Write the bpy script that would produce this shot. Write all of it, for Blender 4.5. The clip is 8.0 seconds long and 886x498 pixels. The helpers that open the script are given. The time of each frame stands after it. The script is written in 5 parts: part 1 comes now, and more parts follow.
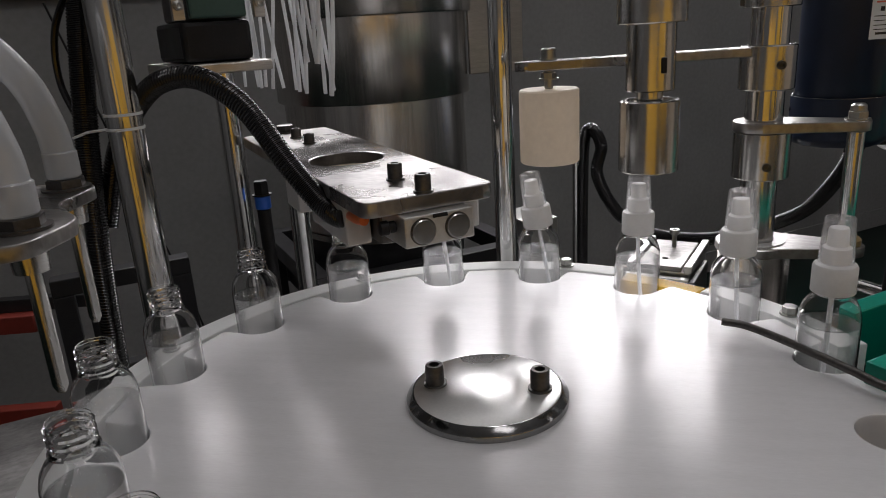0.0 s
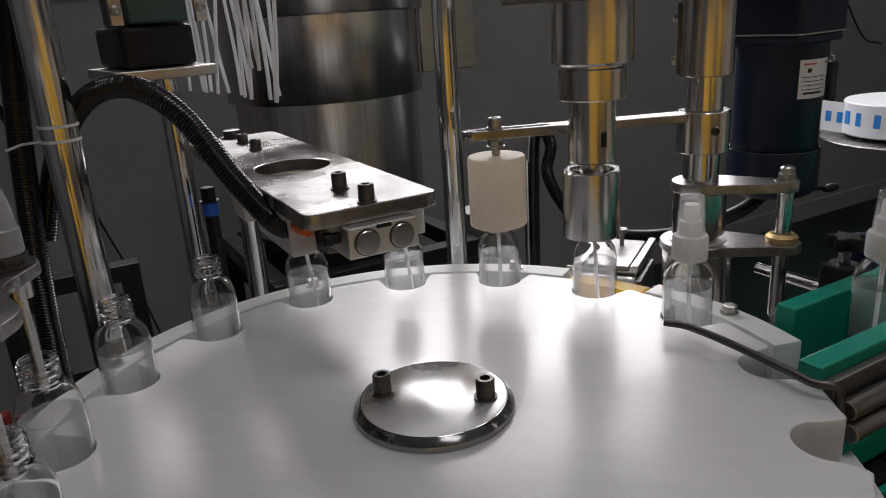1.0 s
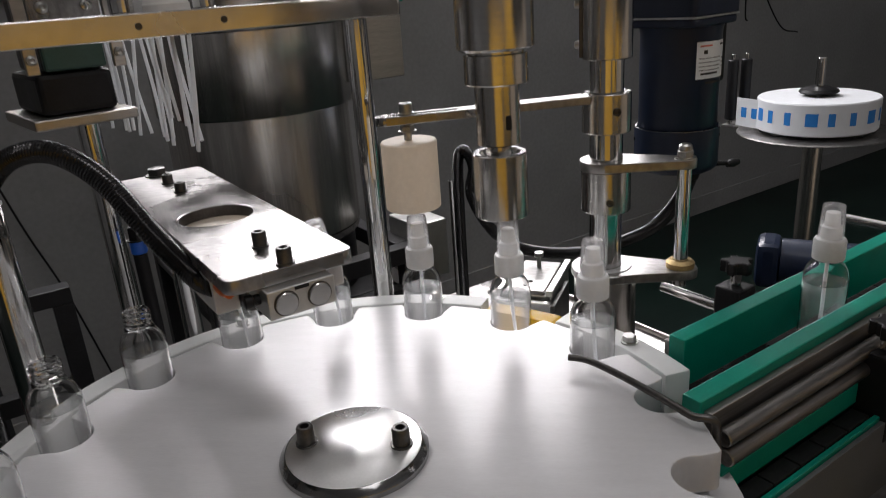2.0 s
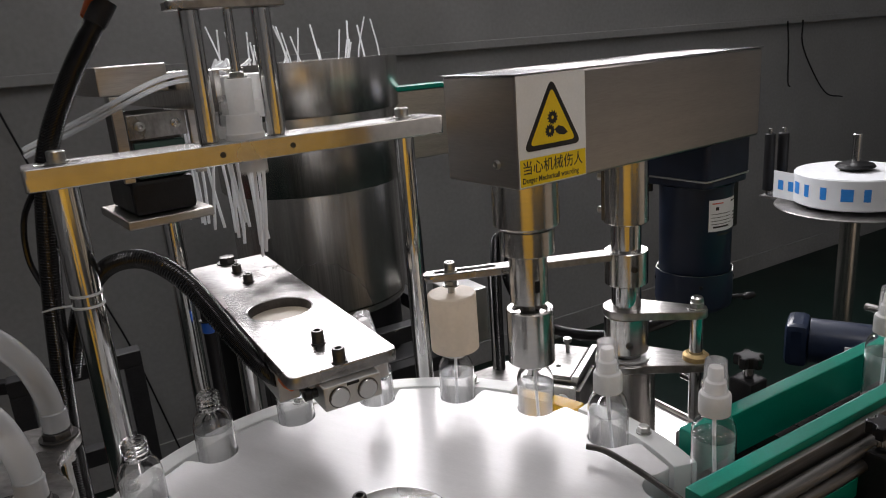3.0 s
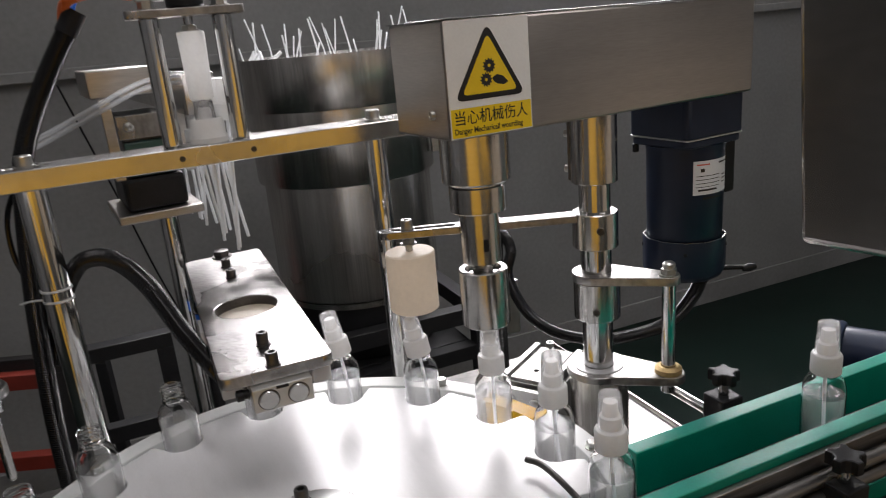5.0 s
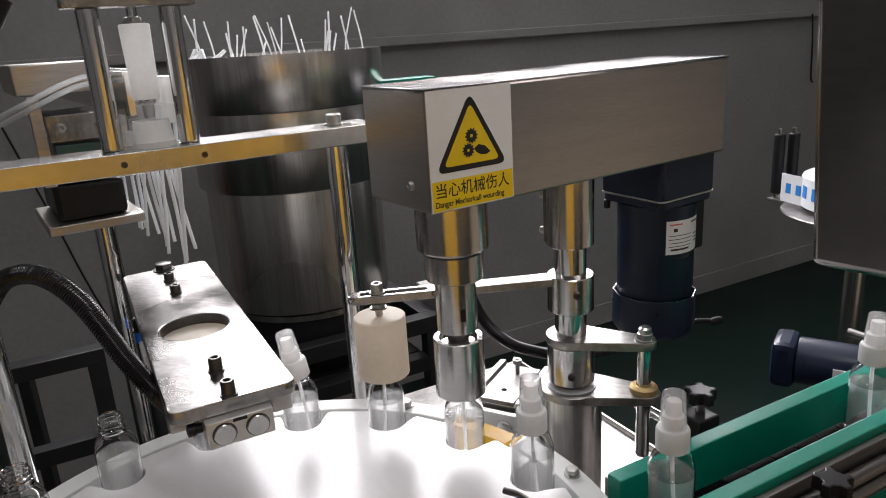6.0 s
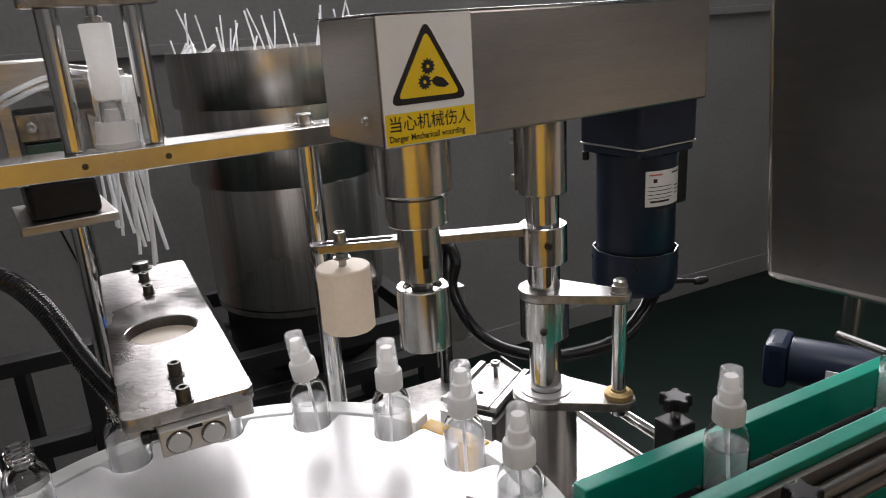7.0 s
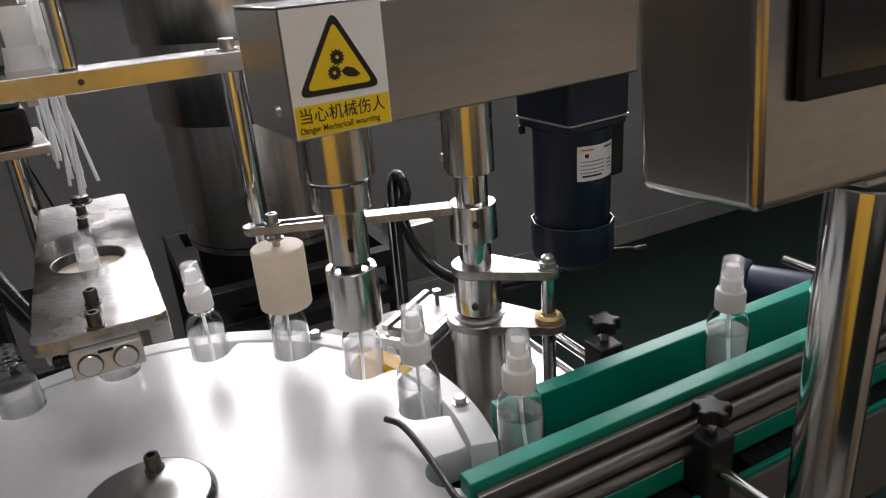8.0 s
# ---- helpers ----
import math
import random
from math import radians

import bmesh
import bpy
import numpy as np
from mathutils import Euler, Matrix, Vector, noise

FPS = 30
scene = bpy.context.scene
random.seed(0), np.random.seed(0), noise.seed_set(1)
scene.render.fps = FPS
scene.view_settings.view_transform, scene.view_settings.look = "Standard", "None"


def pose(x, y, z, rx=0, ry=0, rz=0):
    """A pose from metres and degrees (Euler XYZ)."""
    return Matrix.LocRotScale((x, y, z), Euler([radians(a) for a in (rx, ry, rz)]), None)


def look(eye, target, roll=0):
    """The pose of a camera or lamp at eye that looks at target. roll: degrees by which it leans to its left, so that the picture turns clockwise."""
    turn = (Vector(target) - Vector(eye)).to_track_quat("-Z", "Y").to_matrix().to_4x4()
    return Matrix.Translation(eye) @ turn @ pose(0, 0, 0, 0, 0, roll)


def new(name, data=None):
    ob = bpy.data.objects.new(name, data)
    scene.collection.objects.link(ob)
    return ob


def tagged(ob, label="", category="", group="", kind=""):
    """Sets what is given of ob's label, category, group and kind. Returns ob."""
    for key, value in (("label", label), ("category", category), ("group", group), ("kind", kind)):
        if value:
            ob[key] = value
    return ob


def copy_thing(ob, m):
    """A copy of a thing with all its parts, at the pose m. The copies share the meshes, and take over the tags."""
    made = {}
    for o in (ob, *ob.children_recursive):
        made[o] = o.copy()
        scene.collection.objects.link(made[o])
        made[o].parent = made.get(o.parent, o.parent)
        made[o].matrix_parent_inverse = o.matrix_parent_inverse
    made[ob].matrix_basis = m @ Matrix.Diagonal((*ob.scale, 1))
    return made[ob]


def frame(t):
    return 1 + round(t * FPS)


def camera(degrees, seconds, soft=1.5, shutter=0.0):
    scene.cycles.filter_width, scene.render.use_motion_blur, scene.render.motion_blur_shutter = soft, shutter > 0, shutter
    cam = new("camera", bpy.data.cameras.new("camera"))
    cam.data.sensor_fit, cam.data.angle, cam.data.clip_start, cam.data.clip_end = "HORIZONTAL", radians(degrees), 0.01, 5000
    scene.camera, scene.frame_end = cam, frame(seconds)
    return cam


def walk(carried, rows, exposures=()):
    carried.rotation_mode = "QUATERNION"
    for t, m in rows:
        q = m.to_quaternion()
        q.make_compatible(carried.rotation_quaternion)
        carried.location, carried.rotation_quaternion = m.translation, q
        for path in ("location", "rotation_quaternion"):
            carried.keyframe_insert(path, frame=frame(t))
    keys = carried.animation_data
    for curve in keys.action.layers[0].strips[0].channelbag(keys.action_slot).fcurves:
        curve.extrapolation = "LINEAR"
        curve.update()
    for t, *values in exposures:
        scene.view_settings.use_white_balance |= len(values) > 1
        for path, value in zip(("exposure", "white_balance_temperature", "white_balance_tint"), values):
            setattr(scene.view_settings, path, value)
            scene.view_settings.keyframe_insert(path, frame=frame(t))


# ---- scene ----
cam = camera(63.8, 8.0, soft=0.8, shutter=0.3)
PATH = [
    (0, pose(0.0923, -0.4346, 1.2061, 72.41, 3.39, 14.29)),
    (0.5, pose(0.1000, -0.4342, 1.2030, 72.62, 3.14, 12.99)),
    (1, pose(0.1051, -0.4296, 1.2176, 71.63, 3.58, 11.00)),
    (1.5, pose(0.1159, -0.4235, 1.2399, 69.80, 3.83, 8.04)),
    (1.7, pose(0.1282, -0.4252, 1.2543, 69.29, 3.93, 5.99)),
    (2.8, pose(0.1499, -0.5099, 1.3544, 73.52, 4.11, 8.92)),
    (3, pose(0.1634, -0.5128, 1.3625, 73.99, 4.21, 10.03)),
    (3.5, pose(0.2045, -0.4967, 1.3793, 74.95, 5.93, 13.24)),
    (4, pose(0.2617, -0.4815, 1.3815, 75.41, 6.79, 14.26)),
    (4.5, pose(0.2901, -0.4842, 1.3842, 75.21, 6.33, 17.24)),
    (5, pose(0.3042, -0.4692, 1.3766, 72.97, 4.95, 17.16)),
    (5.2, pose(0.2990, -0.4558, 1.3713, 72.18, 3.88, 14.48)),
    (6.3, pose(0.2520, -0.4230, 1.3798, 73.20, 3.38, 12.39)),
    (6.5, pose(0.2585, -0.4185, 1.3829, 72.96, 3.12, 13.57)),
    (7, pose(0.2986, -0.4023, 1.3807, 72.30, 3.50, 13.40)),
    (7.5, pose(0.3393, -0.3899, 1.3737, 70.05, 4.44, 13.45)),
    (8, pose(0.3753, -0.3865, 1.3575, 67.63, 4.29, 13.19)),
]

EXPOSURES = [(0, 0.0), (1.0, 0.0), (1.7, 0.12), (2.8, 0.27), (3.5, 0.42), (4.0, 0.52), (5.2, 0.60), (6.3, 0.60), (8.0, 0.54)]
walk(cam, PATH, EXPOSURES)

# ---- directions of the room and machine ----
ZD = 0.95                       # height of the turntable's top
U = Vector((0.755, 0.656, 0))   # along the conveyor and the back wall
N = Vector((-0.656, 0.755, 0))  # towards the back wall
UA = 41.0

# ---- world and lights ----
world = bpy.data.worlds.new("world")
scene.world = world
world.use_nodes = True
world.node_tree.nodes["Background"].inputs[0].default_value = (0.75, 0.85, 1.0, 1)
world.node_tree.nodes["Background"].inputs[1].default_value = 0.006


def area(name, eye, target, sx, sy, power, color):
    data = bpy.data.lights.new(name, "AREA")
    data.shape, data.size, data.size_y, data.energy, data.color = "RECTANGLE", sx, sy, power, color
    ob = new(name, data)
    ob.matrix_world = look(eye, target)
    return ob


WC = U * 1.45 + N * 2.05        # middle of the window in the back wall
area("window_light", (WC.x, WC.y, 2.30), (WC.x - N.x, WC.y - N.y, 2.30), 3.10, 1.02, 118, (1.0, 0.965, 1.0))
area("ceiling_light_lamp", (0.35, -0.25, 3.22), (0.35, -0.25, 0), 1.2, 0.3, 9, (1.0, 0.96, 0.98))
# added fill without a fitting, brightens the sides that face the camera
area("room_fill_lamp", (1.3, -1.7, 3.22), (1.3, -1.7, 0), 1.2, 0.6, 6, (1.0, 0.96, 0.97))


# ---- materials ----
def mat(name, color, rough=0.5, metal=0.0, var=0.12, scale=30.0, bump=0.05, stretch=(1, 1, 1), stain=0.0, spec=0.5, fine=400.0, rvar=0.12, sss=0.0, coat=0.0, glow=0.0):
    m = bpy.data.materials.new(name)
    m.use_nodes = True
    nt = m.node_tree
    b = nt.nodes["Principled BSDF"]
    b.inputs["Metallic"].default_value = metal
    b.inputs["Specular IOR Level"].default_value = spec
    b.inputs["Coat Weight"].default_value = coat
    if sss:
        b.inputs["Subsurface Weight"].default_value = sss
        b.inputs["Subsurface Radius"].default_value = (1, 1, 1)
        b.inputs["Subsurface Scale"].default_value = 0.015
    tc = nt.nodes.new("ShaderNodeTexCoord")
    mp = nt.nodes.new("ShaderNodeMapping")
    mp.inputs["Scale"].default_value = stretch
    nt.links.new(tc.outputs["Object"], mp.inputs["Vector"])
    n1 = nt.nodes.new("ShaderNodeTexNoise")
    n1.inputs["Scale"].default_value = scale
    n1.inputs["Detail"].default_value = 5
    n2 = nt.nodes.new("ShaderNodeTexNoise")
    n2.inputs["Scale"].default_value = fine
    n2.inputs["Detail"].default_value = 3
    n3 = nt.nodes.new("ShaderNodeTexNoise")
    n3.inputs["Scale"].default_value = scale * 0.22
    n3.inputs["Detail"].default_value = 6
    for n in (n1, n2):
        nt.links.new(mp.outputs["Vector"], n.inputs["Vector"])
    nt.links.new(tc.outputs["Object"], n3.inputs["Vector"])
    add = nt.nodes.new("ShaderNodeMath")
    add.operation = "ADD"
    nt.links.new(n1.outputs["Fac"], add.inputs[0])
    nt.links.new(n2.outputs["Fac"], add.inputs[1])
    rng = nt.nodes.new("ShaderNodeMapRange")
    rng.inputs["From Min"].default_value, rng.inputs["From Max"].default_value = 0.7, 1.3
    rng.inputs["To Min"].default_value, rng.inputs["To Max"].default_value = 1 - var, 1 + var
    nt.links.new(add.outputs[0], rng.inputs["Value"])
    mul = nt.nodes.new("ShaderNodeVectorMath")
    mul.operation = "SCALE"
    mul.inputs[0].default_value = color
    nt.links.new(rng.outputs["Result"], mul.inputs["Scale"])
    col = mul.outputs["Vector"]
    if stain:
        ramp = nt.nodes.new("ShaderNodeMapRange")
        ramp.inputs["From Min"].default_value, ramp.inputs["From Max"].default_value = 0.5, 0.72
        ramp.inputs["To Min"].default_value, ramp.inputs["To Max"].default_value = 1.0, 1.0 - stain
        nt.links.new(n3.outputs["Fac"], ramp.inputs["Value"])
        mul2 = nt.nodes.new("ShaderNodeVectorMath")
        mul2.operation = "SCALE"
        nt.links.new(col, mul2.inputs[0])
        nt.links.new(ramp.outputs["Result"], mul2.inputs["Scale"])
        col = mul2.outputs["Vector"]
    nt.links.new(col, b.inputs["Base Color"])
    rr = nt.nodes.new("ShaderNodeMapRange")
    rr.inputs["From Min"].default_value, rr.inputs["From Max"].default_value = 0.3, 0.7
    rr.inputs["To Min"].default_value, rr.inputs["To Max"].default_value = max(0.02, rough * (1 - rvar * 2)), min(1, rough * (1 + rvar * 2))
    nt.links.new(n3.outputs["Fac"], rr.inputs["Value"])
    nt.links.new(rr.outputs["Result"], b.inputs["Roughness"])
    if bump:
        bp = nt.nodes.new("ShaderNodeBump")
        bp.inputs["Strength"].default_value = bump
        bp.inputs["Distance"].default_value = 0.001
        nt.links.new(add.outputs[0], bp.inputs["Height"])
        nt.links.new(bp.outputs["Normal"], b.inputs["Normal"])
    if glow:                     # part of the light passes through the plastic
        tl = nt.nodes.new("ShaderNodeBsdfTranslucent")
        nt.links.new(col, tl.inputs["Color"])
        mx = nt.nodes.new("ShaderNodeMixShader")
        mx.inputs[0].default_value = glow
        nt.links.new(b.outputs[0], mx.inputs[1])
        nt.links.new(tl.outputs[0], mx.inputs[2])
        nt.links.new(mx.outputs[0], nt.nodes["Material Output"].inputs[0])
    return m


def spun(m, amount):
    """Circular turning marks: the gloss is drawn out across the radius."""
    nt = m.node_tree
    tg = nt.nodes.new("ShaderNodeTangent")
    tg.direction_type, tg.axis = "RADIAL", "Z"
    b = nt.nodes["Principled BSDF"]
    b.inputs["Anisotropic"].default_value = amount
    nt.links.new(tg.outputs[0], b.inputs["Tangent"])
    return m


STEEL = mat("brushed_steel", (0.64, 0.62, 0.59), 0.26, 1.0, 0.22, 2.4, 0.015, (26, 26, 0.6), 0.10, 0.5, 11, 0.10)
STEEL_TURNED = mat("turned_steel", (0.55, 0.54, 0.52), 0.17, 1.0, 0.08, 10, 0.04, (1, 1, 30))
STEEL_PLATE = mat("plate_steel", (0.34, 0.33, 0.32), 0.36, 1.0, 0.26, 24, 0.14, (1, 1.8, 1), 0.42, 0.5, 120, 0.38)
CHROME = mat("chrome_steel", (0.60, 0.60, 0.59), 0.13, 1.0, 0.05, 20, 0.0, (1, 1, 0.2))
SHEET = mat("sheet_steel", (0.47, 0.45, 0.42), 0.31, 1.0, 0.13, 7, 0.02, (1, 1, 14), 0.22, 0.5, 60)
HUBSTEEL = spun(mat("hub_steel", (0.66, 0.66, 0.65), 0.30, 1.0, 0.05, 12, 0.02), 0.75)
# darker than the hub: the dim room it mirrors is put into the colour
RIMSTEEL_DARKENED = mat("rim_steel_darkened", (0.30, 0.30, 0.30), 0.12, 1.0, 0.08, 12, 0.0)
HOUSING = mat("housing_steel", (0.42, 0.395, 0.365), 0.34, 1.0, 0.08, 7, 0.0, (1, 1, 10), 0.25, 0.5, 60, 0.2)
CABSTEEL = mat("cabinet_steel", (0.38, 0.365, 0.35), 0.27, 1.0, 0.10, 6, 0.0, (1, 1, 3), 0.30, 0.5, 50, 0.3)
BARSTEEL = mat("bar_steel", (0.58, 0.565, 0.54), 0.26, 1.0, 0.12, 16, 0.03, (1, 10, 1), 0.2, 0.5, 90, 0.25)
LIDSTEEL = mat("lid_steel", (0.52, 0.51, 0.49), 0.17, 1.0, 0.08, 14, 0.02, (1, 8, 1), 0.15, 0.5, 90, 0.3)
ALU = mat("aluminium", (0.60, 0.60, 0.58), 0.40, 1.0, 0.08, 40, 0.05)
BLACKSTEEL = mat("black_oxide_steel", (0.11, 0.105, 0.10), 0.36, 0.9, 0.2, 60, 0.05)
DULLSTEEL = mat("dull_frame_steel", (0.26, 0.25, 0.24), 0.4, 1.0, 0.25, 3, 0.06, (1, 30, 30), 0.3, 0.5, 12)
BOLT = mat("zinc_bolt", (0.42, 0.42, 0.40), 0.32, 1.0, 0.15, 60, 0.05)
BRASS = mat("brass", (0.50, 0.37, 0.18), 0.5, 0.8, 0.15, 60, 0.05)
HDPE = mat("white_plastic", (0.53, 0.53, 0.53), 0.25, 0.0, 0.04, 20, 0.012, (1, 5, 1), 0.05, 0.42, 150, 0.05, 0.5)
HDPE_THIN = mat("white_guide_plastic", (0.82, 0.83, 0.815), 0.3, 0.0, 0.025, 14, 0.03, (1, 1, 1), 0.05, 0.5, 120, 0.2, 0.0, 0.0, 0.4)
CREAM = mat("cream_plastic", (0.86, 0.79, 0.69), 0.42, 0.0, 0.04, 30, 0.04, (1, 1, 1), 0.05, 0.4, 200, 0.12, 0.0, 0.0, 0.5)
CAPWHITE = mat("cap_white", (0.90, 0.90, 0.89), 0.38, 0.0, 0.03, 60, 0.02, (1, 1, 1), 0.0, 0.5, 300, 0.1, 0.0, 0.0, 0.5)
STRAW = mat("straw_white", (0.84, 0.85, 0.86), 0.4, 0.0, 0.03, 60, 0.0, (1, 1, 1), 0.0, 0.5, 300, 0.1, 0.0, 0.0, 0.4)
GREEN = mat("green_plastic", (0.0, 0.225, 0.155), 0.36, 0.0, 0.10, 30, 0.03, (1, 1, 1), 0.1, 0.36)
BLUE = mat("blue_paint", (0.008, 0.015, 0.036), 0.40, 0.0, 0.12, 50, 0.06, (1, 1, 1), 0.1, 0.4, 600, 0.15)
CHAIN = mat("chain_plastic", (0.012, 0.013, 0.013), 0.62, 0.0, 0.25, 50, 0.08, (1, 1, 1), 0.2, 0.15)
REDPAINT = mat("red_paint", (0.24, 0.03, 0.018), 0.6, 0.0, 0.15, 20, 0.05, (1, 1, 1), 0.2)
BLACK = mat("black_plastic", (0.013, 0.013, 0.014), 0.42, 0.0, 0.2, 50, 0.06, (1, 1, 1), 0.0, 0.25)
RUBBER = mat("black_hose", (0.005, 0.005, 0.0055), 0.18, 0.0, 0.2, 80, 0.0, (1, 1, 1), 0.0, 0.5)
ORANGE = mat("orange_tube", (0.75, 0.17, 0.04), 0.3, 0.0, 0.05, 60, 0.0)
BLUETUBE = mat("blue_tube", (0.02, 0.13, 0.62), 0.3, 0.0, 0.05, 60, 0.0)
WALL = mat("wall_paint", (0.29, 0.29, 0.287), 0.72, 0.0, 0.09, 3.5, 0.12, (1, 1, 1), 0.24, 0.3, 60)
FLOORM = mat("green_floor_paint", (0.005, 0.014, 0.011), 0.38, 0.0, 0.25, 3.0, 0.10, (1, 1, 1), 0.3, 0.22, 80)
CEIL = mat("ceiling_paint", (0.55, 0.55, 0.54), 0.8, 0.0, 0.05, 3.0, 0.05)
DARKMETAL = mat("dark_frame_steel", (0.03, 0.03, 0.032), 0.45, 0.4, 0.2, 30, 0.06)
PANELGREY = mat("panel_grey_paint", (0.10, 0.105, 0.105), 0.45, 0.0, 0.10, 14, 0.04, (1, 1, 1), 0.2)
CARD = mat("cardboard", (0.40, 0.33, 0.25), 0.8, 0.0, 0.1, 30, 0.08)
YELLOW = mat("yellow_vinyl", (0.80, 0.56, 0.0), 0.4, 0.0, 0.04, 40, 0.0)
SIGNW = mat("sign_white", (0.78, 0.78, 0.75), 0.4, 0.0, 0.03, 40, 0.0)
SIGNB = mat("sign_black", (0.015, 0.013, 0.012), 0.4, 0.0, 0.05, 40, 0.0)
PAPER = mat("label_paper", (0.72, 0.74, 0.76), 0.5, 0.0, 0.04, 40, 0.0)
PRINTBLUE = mat("print_blue", (0.03, 0.22, 0.62), 0.45, 0.0, 0.04, 40, 0.0)
PRINTRED = mat("print_red", (0.6, 0.12, 0.08), 0.45, 0.0, 0.04, 40, 0.0)
DARKGREEN = mat("dark_green_paint", (0.03, 0.075, 0.06), 0.4, 0.0, 0.1, 40, 0.05)
SCREEN = mat("dark_screen", (0.012, 0.011, 0.010), 0.14, 0.0, 0.1, 20, 0.0)
YELLOWCOL = mat("yellow_reflector_paint", (0.82, 0.47, 0.06), 0.55, 0.0, 0.06, 5, 0.03, (1, 1, 1), 0.12)


def clear(name, color, rough, ior, amount, haze=0.0, hazecol=(0.9, 0.92, 0.93), relief=0.35):
    """Thin clear plastic: mostly see-through, with gloss by Fresnel."""
    m = bpy.data.materials.new(name)
    m.use_nodes = True
    nt = m.node_tree
    nt.nodes.remove(nt.nodes["Principled BSDF"])
    out = nt.nodes["Material Output"]
    tr = nt.nodes.new("ShaderNodeBsdfTransparent")
    tr.inputs[0].default_value = (*color, 1)
    gl = nt.nodes.new("ShaderNodeBsdfGlossy")
    gl.inputs["Roughness"].default_value = rough
    fr = nt.nodes.new("ShaderNodeFresnel")
    fr.inputs["IOR"].default_value = ior
    nz = nt.nodes.new("ShaderNodeTexNoise")
    nz.inputs["Scale"].default_value = 90
    nz.inputs["Detail"].default_value = 4
    bp = nt.nodes.new("ShaderNodeBump")
    bp.inputs["Strength"].default_value = relief
    bp.inputs["Distance"].default_value = 0.001
    nt.links.new(nz.outputs["Fac"], bp.inputs["Height"])
    nt.links.new(bp.outputs["Normal"], gl.inputs["Normal"])
    nt.links.new(bp.outputs["Normal"], fr.inputs["Normal"])
    mul = nt.nodes.new("ShaderNodeMath")
    mul.operation = "MULTIPLY"
    mul.use_clamp = True
    mul.inputs[1].default_value = amount
    nt.links.new(fr.outputs[0], mul.inputs[0])
    mx = nt.nodes.new("ShaderNodeMixShader")
    nt.links.new(mul.outputs[0], mx.inputs[0])
    nt.links.new(tr.outputs[0], mx.inputs[1])
    nt.links.new(gl.outputs[0], mx.inputs[2])
    last = mx
    if haze:                     # a little milkiness in the plastic; in the clear liquid, painted-in table whiteness
        df = nt.nodes.new("ShaderNodeBsdfDiffuse")
        df.inputs[0].default_value = (*hazecol, 1)
        tl = nt.nodes.new("ShaderNodeBsdfTranslucent")
        tl.inputs[0].default_value = (*hazecol, 1)
        both = nt.nodes.new("ShaderNodeMixShader")
        nt.links.new(df.outputs[0], both.inputs[1])
        nt.links.new(tl.outputs[0], both.inputs[2])
        last = nt.nodes.new("ShaderNodeMixShader")
        last.inputs[0].default_value = haze
        nt.links.new(mx.outputs[0], last.inputs[1])
        nt.links.new(both.outputs[0], last.inputs[2])
    nt.links.new(last.outputs[0], out.inputs[0])
    return m


def liquid(name, color, ior, rough=0.0, bump=0.0):
    m = bpy.data.materials.new(name)
    m.use_nodes = True
    nt = m.node_tree
    b = nt.nodes["Principled BSDF"]
    b.inputs["Base Color"].default_value = (*color, 1)
    b.inputs["Transmission Weight"].default_value = 1.0
    b.inputs["Roughness"].default_value = rough
    b.inputs["IOR"].default_value = ior
    if bump:
        nz = nt.nodes.new("ShaderNodeTexNoise")
        nz.inputs["Scale"].default_value = 160
        nz.inputs["Detail"].default_value = 4
        bp = nt.nodes.new("ShaderNodeBump")
        bp.inputs["Strength"].default_value = bump
        bp.inputs["Distance"].default_value = 0.004
        nt.links.new(nz.outputs["Fac"], bp.inputs["Height"])
        nt.links.new(bp.outputs["Normal"], b.inputs["Normal"])
    return m


PET = liquid("clear_bottle", (1.0, 1.0, 1.0), 1.26)
OVERCAP = clear("clear_overcap", (0.97, 0.97, 0.975), 0.07, 1.45, 1.2, 0.07, (0.96, 0.94, 0.94))
SILICONE = clear("milky_silicone", (0.92, 0.93, 0.94), 0.12, 1.42, 1.2, 0.26, (0.93, 0.94, 0.95), 0.03)
# the liquid is clear: its haze paints in the white table seen through it
WATER = clear("clear_liquid", (0.98, 0.98, 0.98), 0.08, 1.30, 1.3, 0.11, (0.93, 0.94, 0.94))
# grey tint stands for the dark background refracted in the surface
SURFACE_GREYED = clear("liquid_surface", (0.62, 0.63, 0.63), 0.06, 1.33, 1.0)
FOAM = clear("splashing_liquid", (0.95, 0.955, 0.955), 0.12, 1.33, 1.6, 0.13, (0.93, 0.94, 0.94))
AMBER = clear("amber_urethane", (0.92, 0.72, 0.14), 0.12, 1.45, 1.0, 0.30, (0.86, 0.62, 0.08))


# ---- mesh helpers ----
def finish(name, bm, material, angle=35):
    bmesh.ops.remove_doubles(bm, verts=bm.verts, dist=1e-6)
    bmesh.ops.recalc_face_normals(bm, faces=bm.faces)
    me = bpy.data.meshes.new(name)
    bm.to_mesh(me)
    rounded_faces = [f.smooth for f in bm.faces]
    bm.free()
    me.materials.append(material)
    me.set_sharp_from_angle(angle=radians(angle))
    me.polygons.foreach_set("use_smooth", rounded_faces)
    return me


def thing(name, place, label, category, group="", kind="", rz=0.0):
    """An Empty at a thing's base; heights count from the turntable's top."""
    ob = new(name)
    ob.empty_display_size = 0.02
    ob.matrix_basis = pose(place[0], place[1], place[2] + ZD, 0, 0, rz)
    return tagged(ob, label, category, group, kind)


def part(name, bm, material, parent, label="", at=None):
    ob = new(name, finish(name, bm, material))
    ob.parent = parent
    if at is not None:
        ob.matrix_basis = at
    return tagged(ob, label)


def share(name, other, parent, at):
    ob = new(name, other.data)
    ob.parent = parent
    ob.matrix_basis = at
    return ob


